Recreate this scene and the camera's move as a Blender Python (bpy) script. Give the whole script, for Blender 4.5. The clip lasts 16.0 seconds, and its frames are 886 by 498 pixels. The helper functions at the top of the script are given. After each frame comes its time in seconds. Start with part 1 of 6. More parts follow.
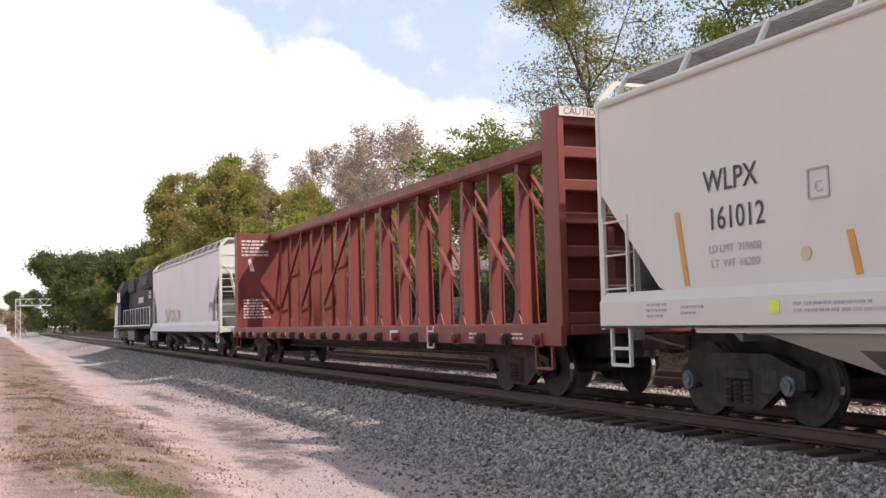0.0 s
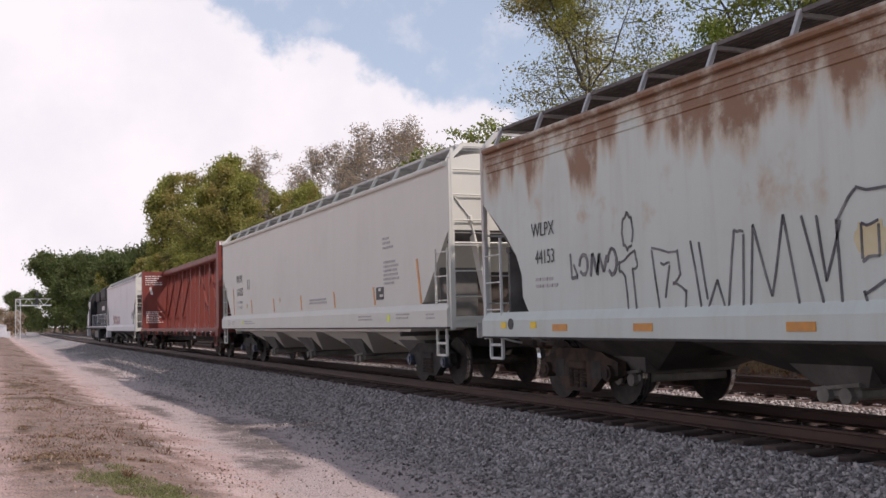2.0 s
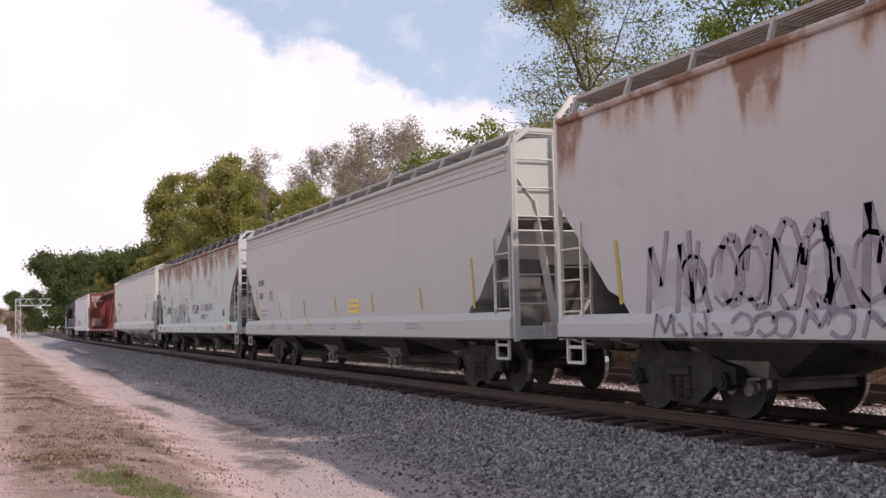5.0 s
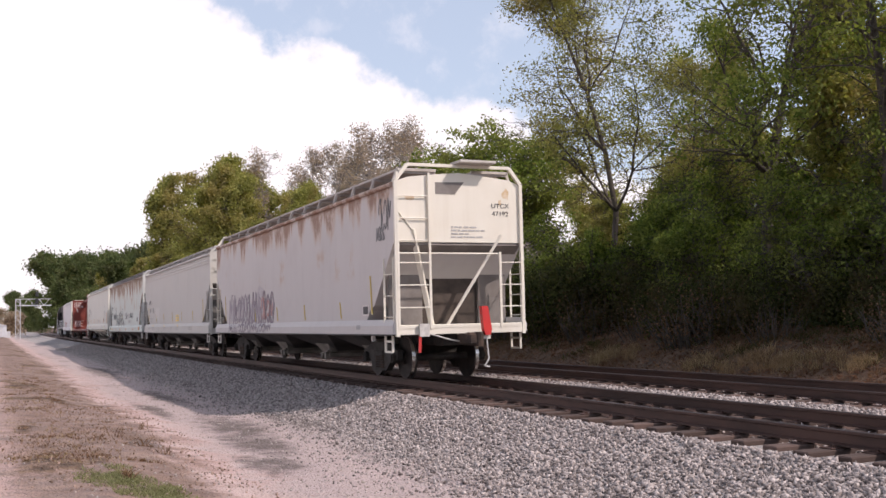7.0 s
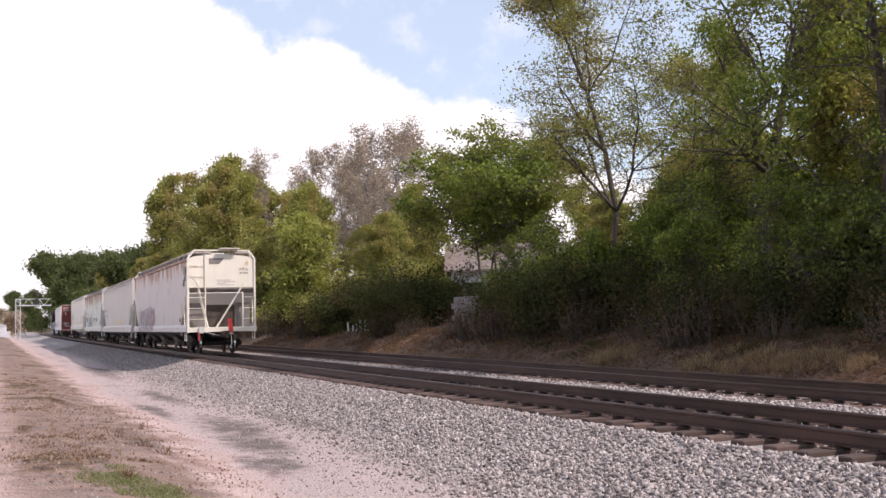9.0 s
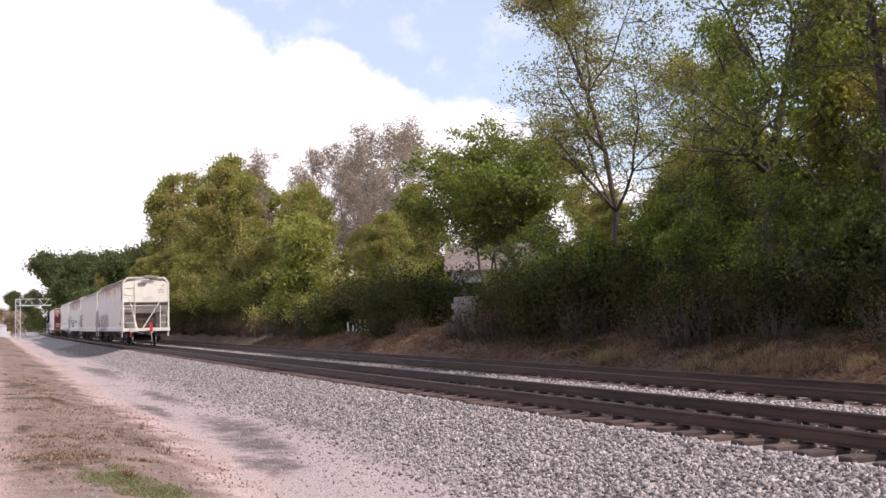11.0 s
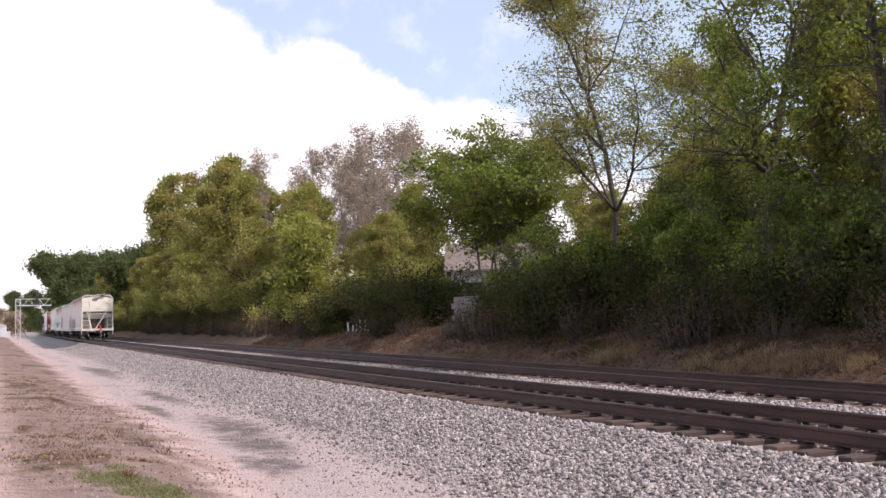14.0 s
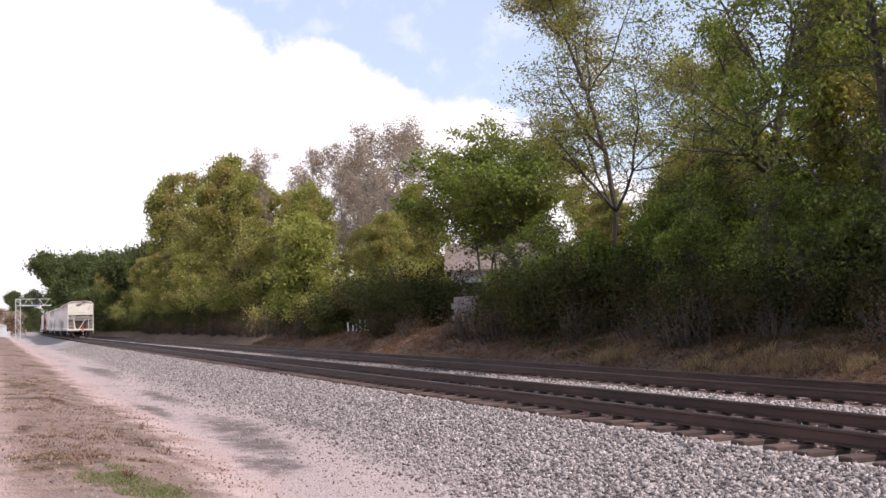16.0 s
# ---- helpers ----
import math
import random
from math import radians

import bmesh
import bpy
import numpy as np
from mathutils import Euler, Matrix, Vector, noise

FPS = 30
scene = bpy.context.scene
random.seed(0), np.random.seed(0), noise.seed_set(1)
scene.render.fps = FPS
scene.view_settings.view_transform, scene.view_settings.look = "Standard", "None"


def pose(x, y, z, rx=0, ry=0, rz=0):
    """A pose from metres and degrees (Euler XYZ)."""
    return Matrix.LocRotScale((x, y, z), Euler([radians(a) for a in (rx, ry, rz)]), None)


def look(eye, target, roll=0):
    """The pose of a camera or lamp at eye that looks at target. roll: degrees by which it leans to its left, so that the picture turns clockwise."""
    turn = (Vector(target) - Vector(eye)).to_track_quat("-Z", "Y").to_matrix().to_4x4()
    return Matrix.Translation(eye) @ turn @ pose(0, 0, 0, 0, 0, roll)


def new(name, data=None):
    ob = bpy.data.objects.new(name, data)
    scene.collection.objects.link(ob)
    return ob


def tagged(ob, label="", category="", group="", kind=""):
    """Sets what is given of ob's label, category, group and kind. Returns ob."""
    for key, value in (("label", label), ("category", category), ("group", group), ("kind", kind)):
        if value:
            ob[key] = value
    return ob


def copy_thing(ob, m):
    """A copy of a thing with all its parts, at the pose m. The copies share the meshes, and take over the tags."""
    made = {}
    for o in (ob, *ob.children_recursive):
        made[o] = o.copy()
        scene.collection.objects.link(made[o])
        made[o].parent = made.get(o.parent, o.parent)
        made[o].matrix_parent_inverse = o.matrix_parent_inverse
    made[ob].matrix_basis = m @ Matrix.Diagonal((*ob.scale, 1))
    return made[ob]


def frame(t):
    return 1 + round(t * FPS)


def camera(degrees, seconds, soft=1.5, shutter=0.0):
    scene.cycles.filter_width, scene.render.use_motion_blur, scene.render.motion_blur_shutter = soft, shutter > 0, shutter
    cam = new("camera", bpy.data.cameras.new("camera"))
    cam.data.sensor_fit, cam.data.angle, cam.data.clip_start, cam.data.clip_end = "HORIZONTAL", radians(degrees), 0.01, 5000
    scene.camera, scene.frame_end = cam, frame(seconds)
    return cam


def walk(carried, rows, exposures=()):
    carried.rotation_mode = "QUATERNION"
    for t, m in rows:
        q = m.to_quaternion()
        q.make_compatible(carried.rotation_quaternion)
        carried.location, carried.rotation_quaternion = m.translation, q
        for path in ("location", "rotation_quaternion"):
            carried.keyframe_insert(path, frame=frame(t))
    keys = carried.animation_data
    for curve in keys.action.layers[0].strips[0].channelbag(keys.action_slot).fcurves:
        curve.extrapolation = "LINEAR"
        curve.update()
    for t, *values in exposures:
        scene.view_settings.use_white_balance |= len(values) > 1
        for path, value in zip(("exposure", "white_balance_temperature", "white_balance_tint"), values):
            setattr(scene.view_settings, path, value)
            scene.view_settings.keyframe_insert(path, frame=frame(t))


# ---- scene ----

# ---- camera: a tripod beside the line ----
EYE = Vector((-9.096, 0.0, 1.266))
YAW, PITCH = 0.412, 0.069
AIM = EYE + Vector((math.sin(YAW) * math.cos(PITCH), math.cos(YAW) * math.cos(PITCH), math.sin(PITCH)))
cam = camera(46.6, 16.0, soft=1.5)
walk(cam, [(0.0, look(EYE, AIM, -1.26)), (16.0, look(EYE, AIM, -1.26))], exposures=[(0.0, 0.28, 6700, 18.0), (0.6, 0.06, 6600, 19.0), (1.5, -0.25, 6500, 19.0), (2.5, -0.18, 6450, 20.0), (3.2, -0.12, 6450, 20.0), (4.0, -0.04, 6450, 20.0), (6.4, -0.14, 6550, 20.0), (7.0, 0.0, 6550, 20.0), (8.0, 0.12, 6550, 19.0), (9.0, 0.22, 6500, 20.0), (12.0, 0.24, 6450, 20.0), (16.0, 0.24, 6420, 20.0)])

# ---- sky and sun ----
SUN_TO = Vector((0.67, -0.73, 1.0)).normalized()
sun = new("sun", bpy.data.lights.new("sun", "SUN"))
sun.data.energy, sun.data.angle, sun.data.color = 3.9, radians(1.5), (1.0, 0.92, 0.825)
sun.matrix_world = look((0, 0, 60), Vector((0, 0, 60)) - SUN_TO)


def nd(nt, kind, **props):
    n = nt.nodes.new(kind)
    for k, v in props.items():
        if k.startswith("i_"):
            n.inputs[k[2:].replace("_", " ")].default_value = v
        else:
            setattr(n, k, v)
    return n


def mix_rgb(nt, fac, a, b, blend="MIX"):
    n = nt.nodes.new("ShaderNodeMix")
    n.data_type, n.blend_type = "RGBA", blend
    for sock, v in ((n.inputs[0], fac), (n.inputs[6], a), (n.inputs[7], b)):
        if isinstance(v, bpy.types.NodeSocket):
            nt.links.new(v, sock)
        elif isinstance(v, (int, float)):
            sock.default_value = v
        else:
            sock.default_value = (*v, 1) if len(v) == 3 else v
    return n.outputs[2]


def ramp(nt, val, lo, hi, a=0.0, b=1.0):
    n = nt.nodes.new("ShaderNodeMapRange")
    n.interpolation_type = "SMOOTHSTEP"
    nt.links.new(val, n.inputs[0])
    for i, v in enumerate((lo, hi, a, b)):
        n.inputs[i + 1].default_value = v
    return n.outputs[0]


def math_node(nt, op, a, b=0.0):
    n = nt.nodes.new("ShaderNodeMath")
    n.operation = op
    for s, v in zip(n.inputs, (a, b)):
        if isinstance(v, bpy.types.NodeSocket):
            nt.links.new(v, s)
        else:
            s.default_value = v
    return n.outputs[0]


def make_world():
    w = bpy.data.worlds.new("world")
    scene.world = w
    w.use_nodes = True
    nt = w.node_tree
    nt.nodes.clear()
    out = nd(nt, "ShaderNodeOutputWorld")
    sky = nd(nt, "ShaderNodeTexSky", sky_type="NISHITA", sun_disc=False)
    sky.sun_elevation = math.asin(SUN_TO.z)
    sky.sun_rotation = math.atan2(SUN_TO.x, SUN_TO.y)
    sky.air_density, sky.dust_density = 1.0, 1.6
    blue = nd(nt, "ShaderNodeBackground", i_Strength=0.14)
    pale = mix_rgb(nt, 0.4, sky.outputs[0], (6.55, 7.55, 8.3))
    nt.links.new(pale, blue.inputs[0])
    tc = nd(nt, "ShaderNodeTexCoord")
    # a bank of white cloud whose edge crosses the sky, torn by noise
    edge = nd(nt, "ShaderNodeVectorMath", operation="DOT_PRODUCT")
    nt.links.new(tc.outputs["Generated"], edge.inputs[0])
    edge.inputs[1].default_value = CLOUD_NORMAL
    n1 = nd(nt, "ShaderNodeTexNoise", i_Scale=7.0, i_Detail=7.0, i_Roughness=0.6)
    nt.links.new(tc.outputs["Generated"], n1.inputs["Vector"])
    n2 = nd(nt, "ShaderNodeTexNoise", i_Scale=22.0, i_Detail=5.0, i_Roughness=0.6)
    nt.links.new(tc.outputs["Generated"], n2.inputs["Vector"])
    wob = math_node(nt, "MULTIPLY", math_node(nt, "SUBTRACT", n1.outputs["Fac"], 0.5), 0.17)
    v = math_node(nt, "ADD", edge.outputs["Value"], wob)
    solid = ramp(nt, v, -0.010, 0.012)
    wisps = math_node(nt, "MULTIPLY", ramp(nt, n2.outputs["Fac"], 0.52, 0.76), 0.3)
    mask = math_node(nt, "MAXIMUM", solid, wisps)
    cloud = nd(nt, "ShaderNodeBackground", i_Strength=1.12)
    shade = mix_rgb(nt, ramp(nt, n1.outputs["Fac"], 0.35, 0.65), (1.02, 1.0, 0.99), (0.93, 0.92, 0.94))
    nt.links.new(shade, cloud.inputs[0])
    mx = nd(nt, "ShaderNodeMixShader")
    nt.links.new(mask, mx.inputs[0])
    nt.links.new(blue.outputs[0], mx.inputs[1])
    nt.links.new(cloud.outputs[0], mx.inputs[2])
    nt.links.new(mx.outputs[0], out.inputs[0])


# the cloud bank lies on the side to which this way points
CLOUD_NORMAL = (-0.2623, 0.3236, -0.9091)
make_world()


# ---- materials ----
def base_mat(name, rough=0.8, metal=0.0):
    m = bpy.data.materials.new(name)
    m.use_nodes = True
    nt = m.node_tree
    b = nt.nodes["Principled BSDF"]
    b.inputs["Roughness"].default_value, b.inputs["Metallic"].default_value = rough, metal
    return m, nt, b


def noise_at(nt, scale, detail=5.0, rough=0.6, stretch=None, coords="Object"):
    tc = nd(nt, "ShaderNodeTexCoord")
    src = tc.outputs[coords]
    if stretch:
        mp = nd(nt, "ShaderNodeMapping")
        mp.inputs["Scale"].default_value = stretch
        nt.links.new(src, mp.inputs[0])
        src = mp.outputs[0]
    n = nd(nt, "ShaderNodeTexNoise", i_Scale=scale, i_Detail=detail, i_Roughness=rough)
    nt.links.new(src, n.inputs["Vector"])
    return n.outputs["Fac"]


def bump(nt, b, height, strength=0.3, dist=0.02):
    n = nd(nt, "ShaderNodeBump", i_Strength=strength, i_Distance=dist)
    nt.links.new(height, n.inputs["Height"])
    nt.links.new(n.outputs[0], b.inputs["Normal"])


def plain(name, c1, c2, scale=4.0, rough=0.7, metal=0.0, stretch=None, bumps=0.15, dist=0.01, lo=0.35, hi=0.68):
    m, nt, b = base_mat(name, rough, metal)
    f = noise_at(nt, scale, 7.0, 0.62, stretch)
    nt.links.new(mix_rgb(nt, ramp(nt, f, lo, hi), c1, c2), b.inputs["Base Color"])
    if bumps:
        bump(nt, b, noise_at(nt, scale * 6, 4.0), bumps, dist)
    return m


def per_piece(name, c1, c2, rough=0.9, island=True, scale=9.0):
    """Colour that differs from piece to piece."""
    m, nt, b = base_mat(name, rough)
    if island:
        rnd = nd(nt, "ShaderNodeNewGeometry").outputs["Random Per Island"]
    else:
        rnd = nd(nt, "ShaderNodeObjectInfo").outputs["Random"]
    col = mix_rgb(nt, rnd, c1, c2)
    f = noise_at(nt, scale)
    nt.links.new(mix_rgb(nt, ramp(nt, f, 0.3, 0.75, 0.0, 0.4), col, tuple(c * 0.55 for c in c1)), b.inputs["Base Color"])
    return m


def leaf_mat(name, c1, c2, c3, through_tint=(1.0, 1.0, 0.5)):
    """Leaves that differ one from another, and let yellower light through."""
    m, nt, b = base_mat(name, 0.75)
    b.inputs["Specular IOR Level"].default_value = 0.1
    rnd = nd(nt, "ShaderNodeNewGeometry").outputs["Random Per Island"]
    f = noise_at(nt, 0.35, 3.0)
    col = mix_rgb(nt, math_node(nt, "POWER", rnd, 1.7), c1, c2)
    col = mix_rgb(nt, ramp(nt, f, 0.42, 0.68, 0.0, 0.8), col, c3)
    nt.links.new(col, b.inputs["Base Color"])
    tr = nd(nt, "ShaderNodeBsdfTranslucent")
    nt.links.new(mix_rgb(nt, 1.0, col, through_tint, "MULTIPLY"), tr.inputs[0])
    mx = nd(nt, "ShaderNodeMixShader", i_Fac=0.5)
    out = nt.nodes["Material Output"]
    nt.links.new(b.outputs[0], mx.inputs[1])
    nt.links.new(tr.outputs[0], mx.inputs[2])
    nt.links.new(mx.outputs[0], out.inputs[0])
    return m


def car_paint(name, base, grime, rust=0.0, z_eave=4.1, rust_col=(0.23, 0.09, 0.035), streak_scale=1.0, streaks=0.5):
    """Weathered car paint: dirt streaks that run down, and rust that starts under the eave."""
    m, nt, b = base_mat(name, 0.55)
    streak = noise_at(nt, 3.0, 6.0, 0.6, (1, 1.2, 0.12))
    blot = noise_at(nt, 0.7, 5.0, 0.6)
    col = mix_rgb(nt, ramp(nt, streak, 0.42, 0.8, 0.0, streaks), base, grime)
    col = mix_rgb(nt, ramp(nt, blot, 0.45, 0.75, 0.0, 0.35), col, grime)
    if rust:
        tc = nd(nt, "ShaderNodeTexCoord")
        sep = nd(nt, "ShaderNodeSeparateXYZ")
        nt.links.new(tc.outputs["Object"], sep.inputs[0])
        drop = math_node(nt, "SUBTRACT", z_eave, sep.outputs["Z"])
        # rust runs down in columns of different length, feathered by fine streaks
        cols = noise_at(nt, streak_scale, 3.0, 0.55, (0.01, 1.0, 0.05))
        reach = ramp(nt, cols, 0.34, 0.66, 0.7 * rust - 0.5, 0.25 + 0.85 * rust)
        fray = math_node(nt, "MULTIPLY", math_node(nt, "SUBTRACT", noise_at(nt, 7.0, 5.0, 0.6, (0.01, 1.0, 0.3)), 0.5), 0.5)
        v = math_node(nt, "ADD", math_node(nt, "SUBTRACT", reach, drop), fray)
        high = math_node(nt, "MULTIPLY", ramp(nt, v, -0.22, 0.34), ramp(nt, noise_at(nt, 2.2, 6.0, 0.65), 0.3, 0.55, 0.45, 1.0))
        low = math_node(nt, "MULTIPLY", ramp(nt, sep.outputs["Z"], 2.15, 2.6), ramp(nt, sep.outputs["Z"], 3.25, 2.85))
        spots = math_node(nt, "MULTIPLY", low, ramp(nt, noise_at(nt, 0.9, 6.0, 0.6, (0.01, 0.9, 0.8)), 0.60 - 0.08 * rust, 0.74 - 0.08 * rust))
        fine = noise_at(nt, 14.0, 5.0)
        k = math_node(nt, "MULTIPLY", math_node(nt, "MAXIMUM", high, math_node(nt, "MULTIPLY", spots, 0.7)), 0.92)
        thin = tuple(min(1, c * f) for c, f in zip(rust_col, (1.9, 2.35, 2.3)))
        rc = mix_rgb(nt, ramp(nt, math_node(nt, "MULTIPLY", k, math_node(nt, "ADD", fine, 0.5)), 0.35, 0.85), thin, rust_col)
        col = mix_rgb(nt, k, col, rc)
    nt.links.new(col, b.inputs["Base Color"])
    bump(nt, b, noise_at(nt, 1.6, 3.0), 0.08, 0.03)
    return m


M = {}
M["rail"] = plain("rail_steel_rusted", (0.036, 0.017, 0.013), (0.075, 0.036, 0.027), 5.0, 0.6, 0.2, (1, 0.15, 1))
M["rail_top"] = plain("rail_head_worn", (0.05, 0.035, 0.033), (0.10, 0.075, 0.07), 3.0, 0.5, 0.6, (1, 0.1, 1), 0.0)
M["tie"] = per_piece("creosoted_wood", (0.055, 0.034, 0.027), (0.125, 0.08, 0.066), 0.9, False)
M["tie_far"] = per_piece("creosoted_wood_far", (0.055, 0.034, 0.027), (0.11, 0.075, 0.062), 0.9, True)
M["stone"] = per_piece("ballast_stone", (0.115, 0.094, 0.088), (0.57, 0.495, 0.465), 0.9, True)
M["steel_dark"] = plain("grimy_black_steel", (0.012, 0.011, 0.011), (0.045, 0.038, 0.034), 3.0, 0.7, 0.2)
M["truck"] = plain("dusty_cast_steel", (0.012, 0.011, 0.01), (0.042, 0.035, 0.03), 4.0, 0.8, 0.1)
M["truck_rusty"] = plain("rusty_cast_steel", (0.022, 0.015, 0.012), (0.07, 0.043, 0.03), 4.0, 0.85, 0.1)
M["wheel"] = plain("wheel_steel", (0.016, 0.013, 0.012), (0.045, 0.035, 0.03), 5.0, 0.7, 0.2)
M["tread"] = plain("polished_wheel_tread", (0.45, 0.44, 0.43), (0.6, 0.59, 0.58), 6.0, 0.25, 1.0, None, 0.0)
M["bearing"] = plain("bearing_cap_blue_grey", (0.05, 0.065, 0.10), (0.13, 0.14, 0.17), 9.0, 0.5, 0.2)
M["w1"] = car_paint("white_car_paint", (0.61, 0.60, 0.535), (0.52, 0.505, 0.445), streaks=0.22)
M["h1"] = car_paint("pale_lilac_white_paint", (0.64, 0.62, 0.62), (0.5, 0.47, 0.46))
M["w2"] = car_paint("rust_streaked_pale_paint", (0.53, 0.575, 0.53), (0.43, 0.44, 0.38), 1.0, 4.1, (0.19, 0.076, 0.021))
M["w2_end"] = car_paint("rust_flecked_pale_end_paint", (0.55, 0.56, 0.54), (0.36, 0.27, 0.2))
M["x"] = car_paint("warm_grey_car_paint", (0.505, 0.488, 0.45), (0.43, 0.41, 0.38), streaks=0.2)
M["last"] = car_paint("dull_grey_rust_flecked_paint", (0.53, 0.50, 0.48), (0.43, 0.395, 0.375), 0.6, 4.1, (0.22, 0.095, 0.04), 1.1, streaks=0.25)
# paler and warmer than the sides: sunlight on the end is put into the colour
M["last_end"] = car_paint("end_paint_sunlit_cream", (0.70, 0.66, 0.57), (0.58, 0.52, 0.42))
# slope sheets in two tones, both darkened to paint in the shade below the end cut
M["slope_grey"] = plain("slope_sheet_shade_grey", (0.15, 0.132, 0.12), (0.22, 0.198, 0.182), 1.5, 0.8)
M["slope_dark"] = plain("slope_sheet_shade_dark", (0.10, 0.095, 0.088), (0.16, 0.15, 0.14), 1.5, 0.85)
# bays nearly black: the shade under the cars is put into their colour
M["bay"] = plain("hopper_bay_underside_shade", (0.03, 0.027, 0.025), (0.065, 0.058, 0.052), 1.5, 0.85)
M["pebble"] = per_piece("tan_pebble", (0.26, 0.21, 0.185), (0.52, 0.46, 0.42), 0.9, True)
M["clod"] = per_piece("brown_clod", (0.16, 0.10, 0.07), (0.44, 0.31, 0.25), 0.95, True)
M["board_tan"] = plain("dusty_tan_walkway", (0.40, 0.365, 0.33), (0.52, 0.48, 0.44), 3.0, 0.8)
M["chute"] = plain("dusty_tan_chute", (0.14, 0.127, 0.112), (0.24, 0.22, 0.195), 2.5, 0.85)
# darker copy of the galvanised grating, with the walkway's underside shade painted in
M["grate_dark"] = plain("grating_shade_dark", (0.11, 0.10, 0.095), (0.17, 0.155, 0.145), 6.0, 0.75, 0.2)
# near-black brown that paints the shade of the end recess
M["recess"] = plain("recess_shade", (0.04, 0.03, 0.024), (0.08, 0.06, 0.048), 2.0, 0.85)
M["grate"] = plain("galvanised_grating", (0.42, 0.41, 0.40), (0.52, 0.51, 0.50), 8.0, 0.6, 0.5)
M["roof_tan"] = plain("dusty_roof", (0.42, 0.38, 0.34), (0.56, 0.52, 0.47), 2.0, 0.8)
M["red"] = car_paint("oxide_red_paint", (0.19, 0.036, 0.024), (0.11, 0.027, 0.02), 0.2, 4.4, (0.12, 0.04, 0.025))
M["orange"] = plain("amber_reflective_tape", (0.62, 0.27, 0.035), (0.50, 0.22, 0.05), 5.0, 0.4, 0, None, 0)
M["yellow"] = plain("yellow_sticker", (0.85, 0.58, 0.02), (0.75, 0.5, 0.02), 5.0, 0.4, 0, None, 0)
M["stripe"] = plain("dull_yellow_tape", (0.52, 0.37, 0.055), (0.44, 0.32, 0.07), 5.0, 0.5, 0, None, 0)
M["lime"] = plain("lime_sticker", (0.7, 0.78, 0.12), (0.6, 0.7, 0.1), 5.0, 0.5, 0, None, 0)
M["ink"] = plain("black_lettering", (0.03, 0.03, 0.032), (0.06, 0.06, 0.06), 6.0, 0.6, 0, None, 0)
M["ink_faint"] = plain("faded_lettering", (0.36, 0.35, 0.34), (0.45, 0.44, 0.43), 6.0, 0.6, 0, None, 0)
M["ink_white"] = plain("white_lettering", (0.7, 0.66, 0.62), (0.55, 0.5, 0.47), 6.0, 0.6, 0, None, 0)
M["spray"] = plain("black_spray_paint", (0.07, 0.07, 0.075), (0.2, 0.2, 0.2), 3.0, 0.6, 0, None, 0)
M["spray_purple"] = plain("purple_spray_paint", (0.24, 0.2, 0.23), (0.36, 0.31, 0.34), 3.0, 0.6, 0, None, 0)
M["haze_purple"] = plain("thin_purple_overspray", (0.40, 0.36, 0.37), (0.48, 0.45, 0.45), 2.5, 0.6, 0, None, 0)
M["spray_red"] = plain("dull_red_spray_paint", (0.45, 0.22, 0.2), (0.55, 0.35, 0.32), 3.0, 0.6, 0, None, 0)
M["signal_red"] = plain("red_marker_plastic", (0.55, 0.03, 0.025), (0.45, 0.03, 0.03), 5.0, 0.35, 0, None, 0)
M["straw_patch"] = plain("faded_yellow_patch", (0.55, 0.47, 0.27), (0.6, 0.53, 0.35), 3.0, 0.6, 0, None, 0)
M["stain"] = plain("thin_orange_rust", (0.52, 0.36, 0.2), (0.66, 0.56, 0.43), 6.0, 0.8, 0, None, 0)
M["rust"] = plain("flaking_rust", (0.17, 0.07, 0.033), (0.3, 0.14, 0.07), 9.0, 0.9)
M["patch"] = plain("repainted_patch", (0.525, 0.51, 0.475), (0.55, 0.535, 0.50), 2.0, 0.55, 0, None, 0)
M["loco"] = plain("black_locomotive_paint", (0.008, 0.008, 0.009), (0.022, 0.02, 0.02), 1.5, 0.75)
M["loco_white"] = plain("white_locomotive_paint", (0.7, 0.7, 0.7), (0.55, 0.55, 0.55), 2.0, 0.5)
M["glass"] = plain("dark_cab_glass", (0.015, 0.018, 0.02), (0.02, 0.024, 0.028), 2.0, 0.08, 0, None, 0)
M["hose"] = plain("pale_air_hose", (0.55, 0.53, 0.5), (0.4, 0.38, 0.36), 8.0, 0.6, 0, None, 0)
M["alu"] = plain("aluminium_mast", (0.62, 0.62, 0.63), (0.5, 0.5, 0.52), 3.0, 0.5, 0.3)
M["bark"] = plain("grey_brown_bark", (0.055, 0.045, 0.037), (0.13, 0.11, 0.09), 6.0, 0.95, 0, (1, 1, 0.25), 0.5, 0.03)
M["bark_pale"] = plain("pale_dead_bark", (0.17, 0.155, 0.145), (0.27, 0.25, 0.235), 6.0, 0.95, 0, (1, 1, 0.25), 0.3, 0.02)
M["leaf_green"] = leaf_mat("green_leaves", (0.1, 0.15, 0.038), (0.34, 0.405, 0.105), (0.24, 0.235, 0.085))
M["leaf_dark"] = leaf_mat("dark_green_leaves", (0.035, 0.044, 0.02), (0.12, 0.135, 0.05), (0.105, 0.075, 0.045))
# dark leaves lightened, so that the far trees carry distance haze in their colour
M["leaf_far"] = leaf_mat("far_leaves_haze_lightened", (0.085, 0.12, 0.05), (0.15, 0.18, 0.08), (0.13, 0.13, 0.07))
M["leaf_olive"] = leaf_mat("olive_autumn_leaves", (0.2, 0.21, 0.07), (0.46, 0.45, 0.16), (0.36, 0.29, 0.13))
